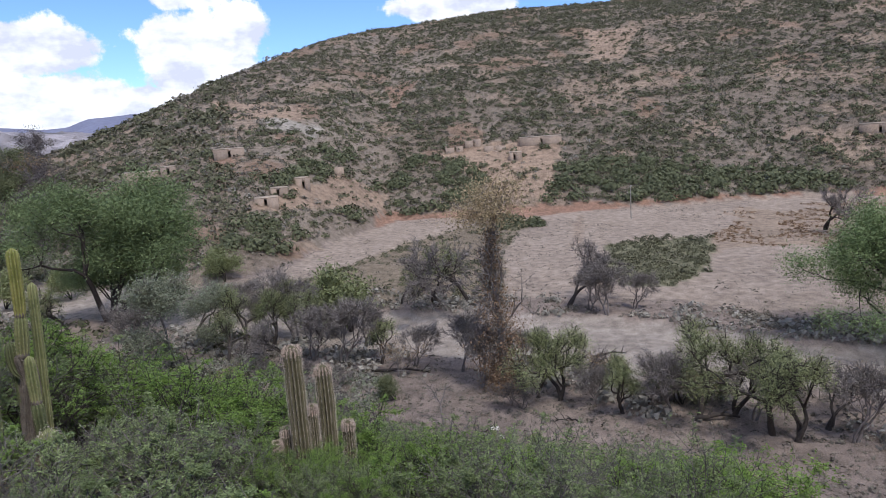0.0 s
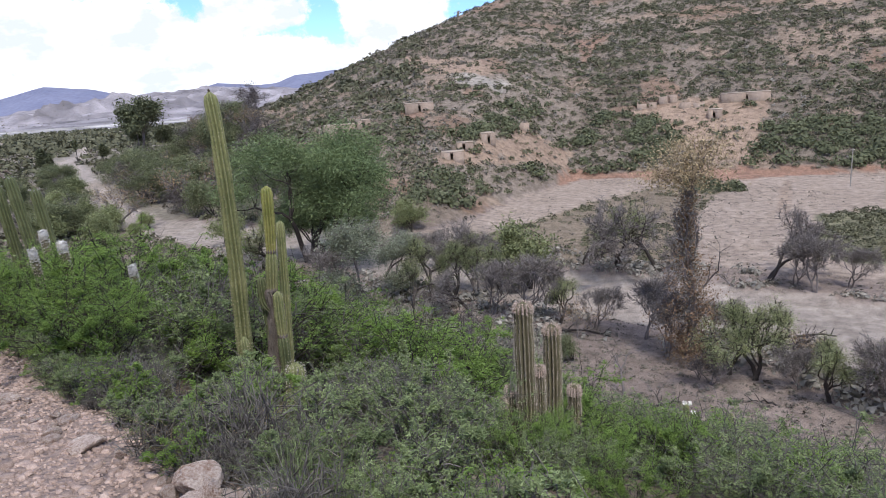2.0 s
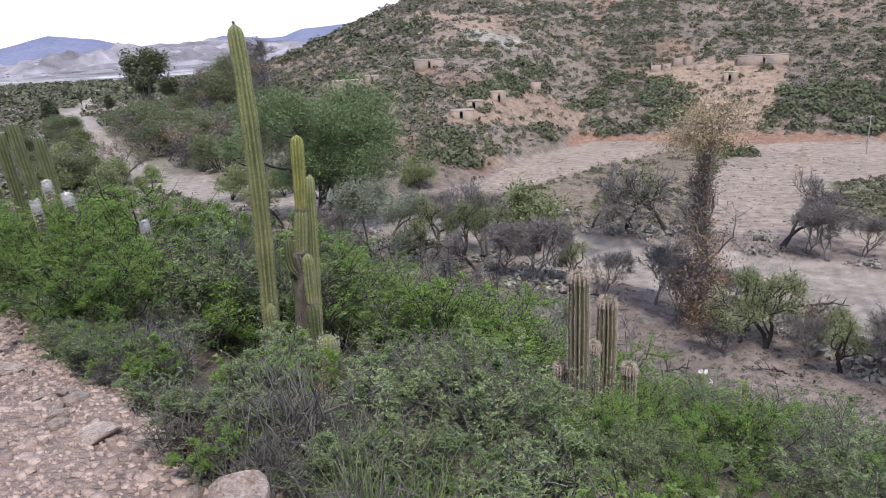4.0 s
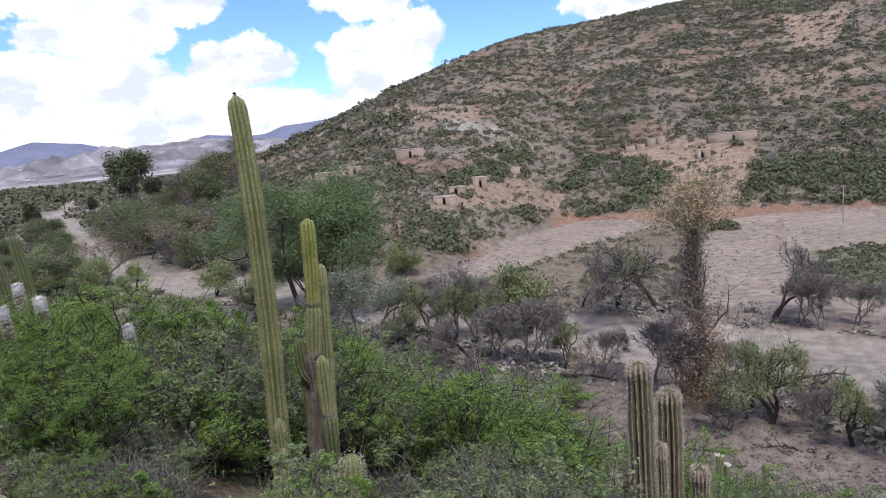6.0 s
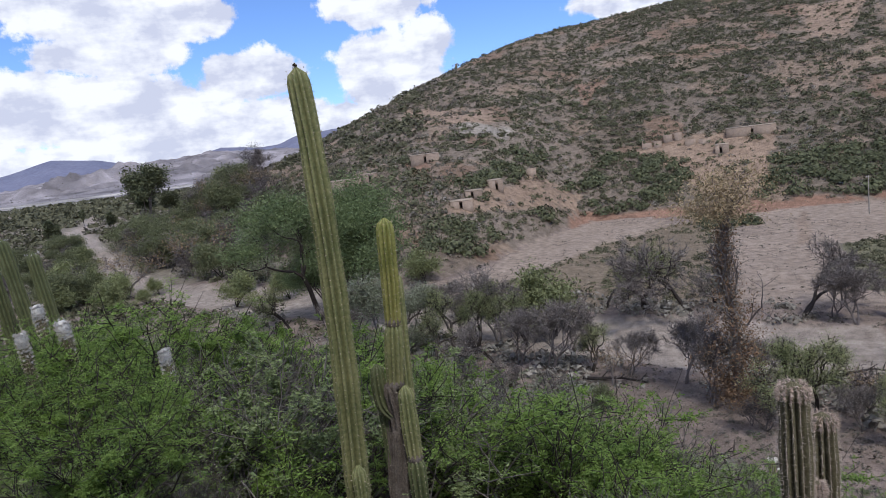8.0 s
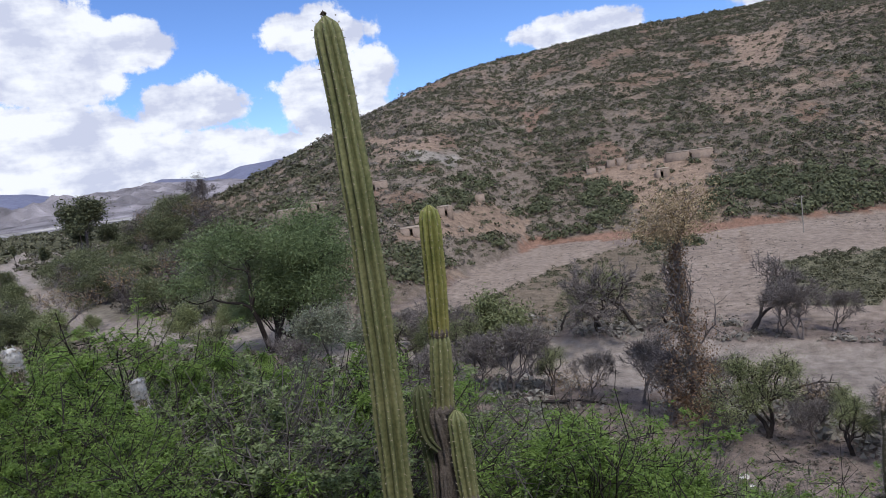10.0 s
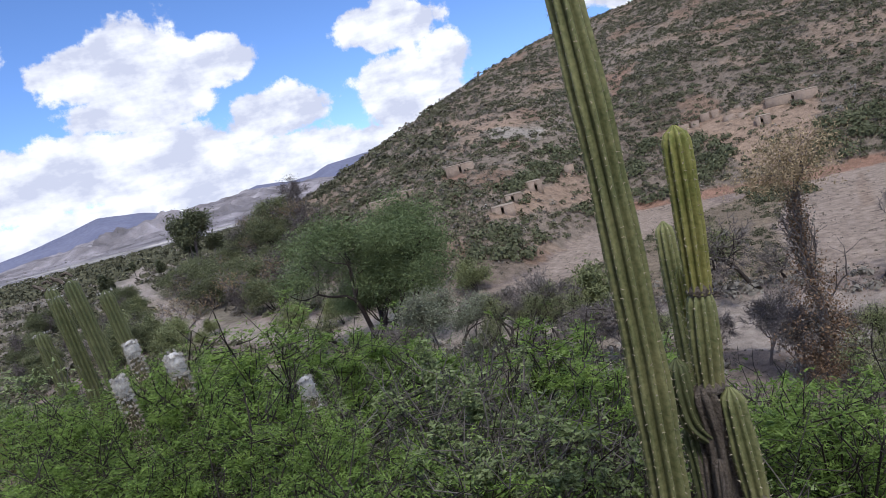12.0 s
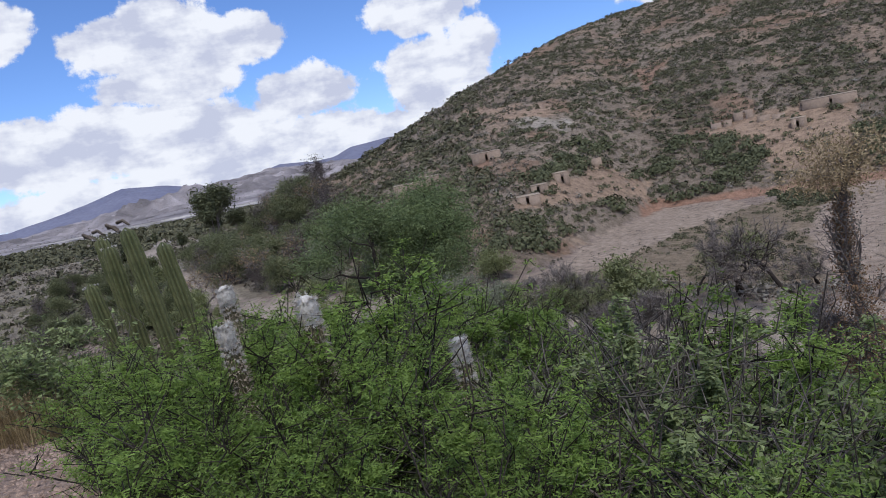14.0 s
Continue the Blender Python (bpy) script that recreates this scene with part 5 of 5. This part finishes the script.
def plain_points(n, b0, b1, r0, r1, clear=2.0):
    b, r = rngh.uniform(b0, b1, n), np.exp(rngh.uniform(math.log(r0), math.log(r1), n))
    x, y = -np.sin(np.radians(b)) * r, np.cos(np.radians(b)) * r
    ok = (river_edge(x, y) > clear) & (valley_z(x, y) > bank_z(x, y) + 0.3)
    ok &= ~inside(x, y, FIELD_WEST) & ~inside(x, y, FIELD_EAST)
    return x[ok], y[ok], r[ok]


x, y, r = plain_points(7500, 16, 66, 78, 900)
keep = rough(x, y, 40, 91) > 0.46
x, y, r = x[keep], y[keep], r[keep]
scrub("plain_scrub", on_land(x, y), rngh.uniform(1.0, 2.6, len(x)) * np.clip(r / 230, 0.55, 2.2), SCRUB, "olive and grey scrub over valley plain", 20, 0.42, 4)
x, y, r = plain_points(4200, 12, 66, 80, 700)
keep = (r > 150) | (rough(x, y, 14, 93) > 0.5)
x, y, r = x[keep], y[keep], r[keep]
scrub("plain_brush", on_land(x, y), rngh.uniform(0.8, 2.0, len(x)) * np.clip(r / 230, 0.55, 2.0), SCRUB_DRY, "grey-brown leafless brush over valley plain", 18, 0.4, 5)
x, y, r = plain_points(3400, 20, 66, 620, 1500)
scrub("far_scrub", on_land(x, y), rngh.uniform(4, 8, len(x)), SCRUB, "dark far scrub across plain", 10, 0.6, 6, 0.4)
x, y, r = plain_points(26000, -42, 24, 46, 210, 0.2)
scrub("valley_tufts", on_land(x, y), rngh.uniform(0.06, 0.2, len(x)) * rngh.uniform(0.7, 2.6, len(x)), SCRUB_DRY, "small dry tufts on valley floor", 9, 0.5, 7)
b, r = rngh.uniform(-23, -13.8, 700), rngh.uniform(112, 166, 700)
x, y = -np.sin(np.radians(b)) * r, np.cos(np.radians(b)) * r
wob = (rough(x, y, 4, 107) - 0.5) * 16
ok = inside(x + wob, y + wob, FIELD_SCRUB)
scrub("field_scrub", on_land(x[ok], y[ok]), rngh.uniform(0.5, 1.3, ok.sum()), SCRUB, "patch of green weeds on fallow field", 30, 0.28, 8)
b, r = rngh.uniform(-34, 17, 6000), rngh.uniform(98, 215, 6000)
x, y = -np.sin(np.radians(b)) * r, np.cos(np.radians(b)) * r
ok = (inside(x, y, FIELD_EAST) | inside(x, y, FIELD_WEST)) & (rough(x, y, 18, 95) > 0.5)
scrub("field_tufts", on_land(x[ok], y[ok]), rngh.uniform(0.12, 0.45, ok.sum()), SCRUB_DRY, "sparse dry tufts on fallow field", 8, 0.5, 9)
# brush along the river's banks
b, r = rngh.uniform(-40, 34, 5000), rngh.uniform(60, 180, 5000)
x, y = -np.sin(np.radians(b)) * r, np.cos(np.radians(b)) * r
d = river_edge(x, y)
ok = (d > 0.5) & (d < 9) & (rough(x, y, 12, 97) > 0.47)
scrub("bank_brush", on_land(x[ok], y[ok]), rngh.uniform(0.6, 1.7, ok.sum()), LEAF_GREY, "grey leafless brush along river bank", 22, 0.34, 10)

# dark dead brush between the river bed and the fields
b = rngh.uniform(-36, 5, 900)
r = np.interp(b, [-36, -24, -21, -9, -5, 5], [94, 95, 99, 100, 102, 105]) + rngh.normal(0, 1.7, 900)
x, y = -np.sin(np.radians(b)) * r, np.cos(np.radians(b)) * r
ok = (river_edge(x, y) > 0.2) & ((rough(x, y, 9, 111) > 0.55))
scrub("hedge_brush", on_land(x[ok], y[ok]), rngh.uniform(0.5, 1.3, ok.sum()), SCRUB_DRY, "dark dead brush between river bed and fields", 60, 0.2, 22)
b, r = rngh.uniform(-35, -23, 1800), rngh.uniform(146, 213, 1800)
x, y = -np.sin(np.radians(b)) * r, np.cos(np.radians(b)) * r
wide = (rough(x, y, 16, 42) - 0.5) * 40
ok = inside(x + wide, y + wide, FIELD_DRY) & (rough(x, y, 6, 113) > 0.5)
scrub("dry_weeds", on_land(x[ok], y[ok]), rngh.uniform(0.25, 0.8, ok.sum()), VINE_BROWN, "brown dry weeds on fallow field", 14, 0.4, 23)

# stones strewn over the river sand and the valley floor
b, r = rngh.uniform(-40, 34, 9000), np.exp(rngh.uniform(math.log(48), math.log(170), 9000))
x, y = -np.sin(np.radians(b)) * r, np.cos(np.radians(b)) * r
ok = (rough(x, y, 8, 101) > 0.4) & (valley_z(x, y) > bank_z(x, y) + 0.3)
scrub("river_stones", on_land(x[ok], y[ok], 0.03), rngh.uniform(0.03, 0.09, ok.sum()), PEBBLE, "pinkish stones strewn over river sand", 8, 0.9, 15, 0.4)

# waist-high brush under the trees between the slope's foot and the river
b, r = rngh.uniform(-4, 27, 1500), rngh.uniform(50, 92, 1500)
x, y = -np.sin(np.radians(b)) * r, np.cos(np.radians(b)) * r
ok = (rough(x, y, 9, 109) > 0.44) & (river_edge(x, y) > 0.5) & (r < np.interp(b, [-4, 3, 8, 27], [56, 66, 84, 92]))
n = np.arange(ok.sum())
for k, mat, label in ((0, LEAF_GREY, "grey leafless brush under riverside trees"), (1, LEAF_FEATHER, "pale grey-green brush under riverside trees")):
    use = n % 2 == k
    scrub("riverside_brush", on_land(x[ok][use], y[ok][use]), rngh.uniform(0.5, 1.5, use.sum()), mat, label, 60, 0.18, 18 + k)

b, r = rngh.uniform(-15, 11, 1800), rngh.uniform(102, 190, 1800)
x, y = -np.sin(np.radians(b)) * r, np.cos(np.radians(b)) * r
ok = inside(x, y, GAP) & (rough(x, y, 10, 99) > 0.46)
scrub("gap_brush", on_land(x[ok], y[ok]), rngh.uniform(0.4, 1.3, ok.sum()), SCRUB, "low green and grey brush between fields", 30, 0.28, 12)

b, r = rngh.uniform(20, 62, 2600), rngh.uniform(1880, 2900, 2600)
x, y = -np.sin(np.radians(b)) * r, np.cos(np.radians(b)) * r
scrub("foothill_scrub", on_land(x, y, 1.0), rngh.uniform(1.5, 3.5, len(x)), SCRUB_DRY, "grey scrub dotting far foothills", 6, 0.7, 14, 0.45)


# ---------------------------------------------------------------- huts, pole, stones
def box(g, x0, x1, y0, y1, z0, z1, tilt=0.0):
    """An adobe block; tilt raises its back edge."""
    v = [(x, y, (z1 if z else z0) + (tilt if (y == y1 and z) else 0)) for z in (0, 1) for y in (y0, y1) for x in (x0, x1)]
    g.add(v, [(0, 1, 3, 2)[::-1], (4, 5, 7, 6), (0, 1, 5, 4), (2, 3, 7, 6)[::-1], (0, 2, 6, 4)[::-1], (1, 3, 7, 5)])


def hut(b, r, wide, deep, tall, label, roofed=True, doors=1, turn=0.0):
    p = polar(b, r)
    z = float(land(p[0], p[1])) + 0.15
    ob = thing("hut" if roofed else "ruined_hut", p[0], p[1], z, label, "house" if roofed else "ruin", "huts on the hillside", b + turn)
    rng = np.random.default_rng(int(r * 10))
    t, base = 0.45, -2.5
    gaps = sorted((k + 0.5) * wide / doors - wide / 2 + rng.uniform(-0.6, 0.6) for k in range(doors))
    x = -wide / 2
    for c in gaps + [wide / 2 + 0.36]:
        g = Geo()
        box(g, x, min(c - 0.36, wide / 2), 0, t, base, tall * (1 if roofed else rng.uniform(0.6, 1)))
        part("front_wall", g, ADOBE, ob)
        if c < wide / 2:
            g = Geo()
            box(g, c - 0.36, c + 0.36, 0.003, t - 0.003, 1.85, tall * (1.0 if roofed else 0.9))
            part("lintel", g, ADOBE, ob)
            g = Geo()
            box(g, c - 0.36, c + 0.36, 0.003, t - 0.003, base, 0.0)
            part("threshold", g, ADOBE, ob)
        x = c + 0.36
    for x0, x1, y0, y1, n in ((-wide / 2, wide / 2, deep - t, deep, "back_wall"), (-wide / 2, -wide / 2 + t, t, deep - t, "side_wall"), (wide / 2 - t, wide / 2, t, deep - t, "side_wall")):
        g = Geo()
        box(g, x0, x1, y0, y1, base, tall * (1.0 if roofed else rng.uniform(0.5, 0.95)), 0)
        part(n, g, ADOBE, ob)
    if roofed:
        g = Geo()
        box(g, -wide / 2 - 0.04, wide / 2 + 0.04, -0.05, deep + 0.05, tall + 0.004, tall + 0.12, 0.2)
        part("roof", g, THATCH, ob, "flat mud roof")
    return ob


hut(22.9, 214, 9.5, 4.5, 2.6, "long low adobe hut with flat mud roof", True, 1)
hut(20.9, 211, 4.2, 4.0, 2.4, "small adobe hut with flat mud roof", True, 1)
hut(16.2, 216, 9.0, 4.5, 2.6, "low pale adobe hut with flat roof", True, 1)
hut(-2.2, 248, 6.5, 4.0, 2.6, "roofless pink adobe ruin", False, 1)
hut(-3.8, 250, 6.0, 4.5, 3.0, "square adobe ruin with broken walls", False, 1)
hut(-5.6, 246, 8.0, 4.0, 2.2, "crumbling low adobe ruin", False, 1)
hut(-9.4, 247, 15.0, 5.0, 2.8, "long adobe house with pale flat roof", True, 1)
hut(-7.3, 238, 4.2, 3.6, 2.8, "small square adobe hut on stone terrace", True, 1)
hut(10.6, 197, 4.2, 3.8, 3.0, "small square adobe hut with dark doorway", True, 1, 15)
hut(12.6, 187, 4.6, 3.5, 2.2, "little adobe hut with pale roof", True, 1)
hut(13.7, 179, 6.0, 3.5, 2.2, "low stone and adobe hut", True, 1)
hut(8.1, 216, 7.0, 4.0, 2.0, "ruined adobe wall on hillside", False, 1)
hut(-33.8, 261, 11.0, 5.0, 3.0, "grey adobe house on far slope", True, 1)

px, py = polar(-16.6, 187)
pole = thing("power_pole", px, py, float(land(px, py)) - 0.3, "slender weathered power pole on fallow field", "pole")
g = Geo()
g.tube([(0, 0, 0), (0, 0, 4.6), (0.05, 0, 9.3)], [0.14, 0.12, 0.09], 8)
part("shaft", g, POLE, pole, "", True)
g = Geo()
box(g, -0.5, 0.5, -0.05, 0.05, 8.9, 9.0)
part("crossarm", g, POLE, pole)
for dx in (-0.4, 0.4):
    g = Geo()
    g.tube([(dx, 0, 9.0), (dx, 0, 9.12), (dx, 0, 9.2)], [0.03, 0.05, 0.03], 6)
    part("insulator", g, FLOWER, pole)


def stone_mesh(seed, cuts=10):
    """An angular broken stone about 1 m across."""
    rng = np.random.default_rng(seed)
    bm = bmesh.new()
    bmesh.ops.create_icosphere(bm, subdivisions=3, radius=0.5)
    planes = [(Vector(rng.normal(size=3)).normalized(), rng.uniform(0.2, 0.38)) for _ in range(cuts)]
    for v in bm.verts:
        for n, d in planes:
            k = v.co.dot(n)
            if k > d:
                v.co -= n * (k - d)
        v.co += Vector(rng.normal(size=3)) * 0.004
    me = bpy.data.meshes.new("rock")
    bm.to_mesh(me)
    bm.free()
    me.materials.append(ROCK)
    return me


STONES = [stone_mesh(k) for k in range(6)]


def rock(x, y, sx, sy, sz, k, label, turn=0.0, tip=0.0):
    ob = new("rock", STONES[k % 6])
    ob.matrix_basis = pose(x, y, float(land(x, y)) + sz * 0.22, tip, 0, turn) @ Matrix.Diagonal((sx, sy, sz, 1))
    return tagged(ob, label, "rock", "roadside rocks")


rock(-2.72, 3.22, 0.36, 0.32, 0.42, 0, "pale pinkish broken rock at road edge", 20, 10)
rock(-2.62, 2.98, 0.36, 0.24, 0.2, 1, "flat grey rock slab at road edge", 70, 8)
rock(-2.52, 3.12, 0.2, 0.17, 0.28, 2, "whitish split rock at road edge", 100)
rock(-2.2, 3.22, 0.27, 0.2, 0.27, 3, "rusty angular rock at road edge", 10, 12)
rock(-2.34, 3.06, 0.2, 0.16, 0.16, 4, "grey rock among roadside stones", 75)
rock(-2.1, 2.95, 0.16, 0.14, 0.12, 5, "grey rock among roadside stones", 30)
rock(-2.98, 3.72, 0.4, 0.28, 0.34, 2, "rust-coloured rock behind roadside grass", 140)
rock(-2.42, 3.34, 0.2, 0.15, 0.16, 0, "grey rock among roadside stones", 0)
rock(-4.2, 3.92, 0.36, 0.26, 0.16, 4, "flat grey rock at road edge", 40)
rock(-6.5, 5.28, 0.5, 0.3, 0.16, 1, "flat rusty rock slab at road edge", 15)
rock(-5.0, 4.62, 0.26, 0.22, 0.12, 3, "reddish rock beside shrubs", 70)
rngr = np.random.default_rng(51)
for k in range(34):
    s, e = rngr.uniform(1, 13), rngr.uniform(-0.35, 0.3)
    bend = max(s - 12, 0)
    p = START + DIR * s + SIDE * (float(road_edge(s)) + e - 0.03 * bend ** 2)
    q = rngr.uniform(0.08, 0.2)
    rock(p[0], p[1], q, q * rngr.uniform(0.6, 1), q * rngr.uniform(0.35, 0.7), k, "loose pinkish stone beside road", rngr.uniform(0, 360))


for k in range(46):
    s, q = rngr.uniform(3.8, 5.2), rngr.uniform(0.7, 1.35)
    p = START + DIR * s + SIDE * q
    e = 0.07 + 0.17 * rngr.random() ** 2
    rock(p[0], p[1], e, e * rngr.uniform(0.6, 1), e * rngr.uniform(0.5, 0.9), k, "broken pinkish stone in roadside heap", rngr.uniform(0, 360), rngr.uniform(-15, 15))


def gravel():
    """Flat angular chips that cover the road."""
    rng = np.random.default_rng(3)
    n = 34000
    s, q = rng.uniform(-1, 17, n), rng.uniform(-2.3, 1.15, n)
    w = q - 0.03 * np.clip(s - 12, 0, 22) ** 2
    x, y = START[0] + DIR[0] * s + SIDE[0] * w, START[1] + DIR[1] * s + SIDE[1] * w
    c = np.stack([x, y, land(x, y) + 0.004], -1)
    size = rng.lognormal(-4.1, 0.5, n)
    ang = rng.uniform(0, 6.28, n)[:, None] + np.array([0, 1.3, 2.5, 3.8, 5.0])[None] + rng.normal(0, 0.2, (n, 5))
    rad = size[:, None] * rng.uniform(0.55, 1.35, (n, 5))
    tilt = rng.normal(0, 0.2, (n, 2))
    ring = np.stack([np.cos(ang) * rad, np.sin(ang) * rad * 0.75, 0 * ang], -1)
    ring[..., 2] = ring[..., 0] * tilt[:, :1] + ring[..., 1] * tilt[:, 1:]
    low = c[:, None] + ring - (0, 0, 0.01)
    high = c[:, None] + ring * (0.85, 0.85, 1) + np.stack([0 * size, 0 * size, size * 0.3], -1)[:, None]
    base = np.arange(n)[:, None] * 10
    quads = np.concatenate([base + np.array([[i, (i + 1) % 5, 5 + (i + 1) % 5, 5 + i]]) for i in range(5)])
    tris = np.concatenate([base + np.array([[5, 6, 7]]), base + np.array([[5, 7, 8]]), base + np.array([[5, 8, 9]])])
    g = Geo()
    g.add(np.concatenate([low, high], 1).reshape(-1, 3), quads, tris)
    tagged(new("gravel", g.mesh("gravel", PEBBLE)), "loose pinkish stone chips on road", "gravel", kind="stuff")


gravel()

# grass along the road's edge: along, to the right of its middle, size
for s, q, size, straw in ((5.54, 1.05, 1.0, 1), (5.3, 1.25, 0.8, 1), (5.8, 1.2, 0.9, 0), (4.36, 1.3, 1.0, 0), (4.1, 1.45, 0.9, 0), (4.5, 1.5, 0.8, 1), (6.0, 1.5, 0.8, 1), (6.6, 1.6, 0.8, 0), (6.9, 2.1, 0.9, 1), (7.3, 1.9, 0.8, 0),
                          (7.4, 2.4, 0.9, 1), (7.9, 2.1, 0.8, 0), (8.2, 1.3, 0.7, 0), (6.3, 2.3, 0.8, 0), (5.6, 1.9, 0.9, 0), (5.1, 1.8, 0.8, 1), (17.0, 0.35, 1.9, 1), (17.4, 0.75, 1.8, 1), (16.5, 0.4, 1.5, 1), (17.2, 0.5, 2.0, 1), (16.8, 0.7, 1.7, 1), (16.9, 0.2, 1.6, 1), (8.65, 0.75, 0.8, 0),
                          (3.4, 1.7, 0.7, 0), (2.7, 1.8, 0.7, 1), (8.0, 0.95, 0.7, 0), (9.2, 0.9, 0.6, 0), (12.0, 0.6, 0.5, 0), (11.2, 0.6, 0.5, 0), (10.5, 0.7, 0.5, 0)):
    plant(G_STRAW if straw else G_GREEN, s, q, size, None, 0.03)


# fallen wood on the valley floor
def log(b, r, length, radius, turn, label):
    p = polar(b, r) + START
    ob = thing("fallen_log", p[0], p[1], float(land(p[0], p[1])) - 0.05, label, "log", turn=turn)
    rng = np.random.default_rng(int(r * 7))
    g = Geo()
    u = np.linspace(0, 1, 8)
    line = np.stack([u * length, rng.normal(0, 0.12, 8), radius * 0.8 + rng.normal(0, 0.06, 8) + 0.25 * np.sin(u * 3)], -1)
    g.tube(line, radius * (1 - 0.6 * u), 7)
    part("stem", g, BARK, ob, "", True)
    for k in range(3):
        g = Geo()
        a = line[2 + k * 2]
        g.tube([a, a + (0.3, 0.25 * (-1) ** k, 0.4), a + (0.6, 0.5 * (-1) ** k, 0.7)], [radius * 0.5, radius * 0.35, radius * 0.15], 5)
        part("limb", g, BARK, ob)


log(6.5, 77, 7.5, 0.2, -15, "dark fallen tree trunk beside river bed")
log(-12.8, 79, 4.5, 0.16, 10, "grey driftwood log on river sand")
log(-21.2, 60.5, 4.0, 0.25, -5, "charred fallen trunk below trees")
log(-1.8, 56.5, 3.2, 0.12, 35, "broken dry branch on valley floor")
log(-11.6, 59, 2.2, 0.09, 170, "short dry branch lying on gravel")
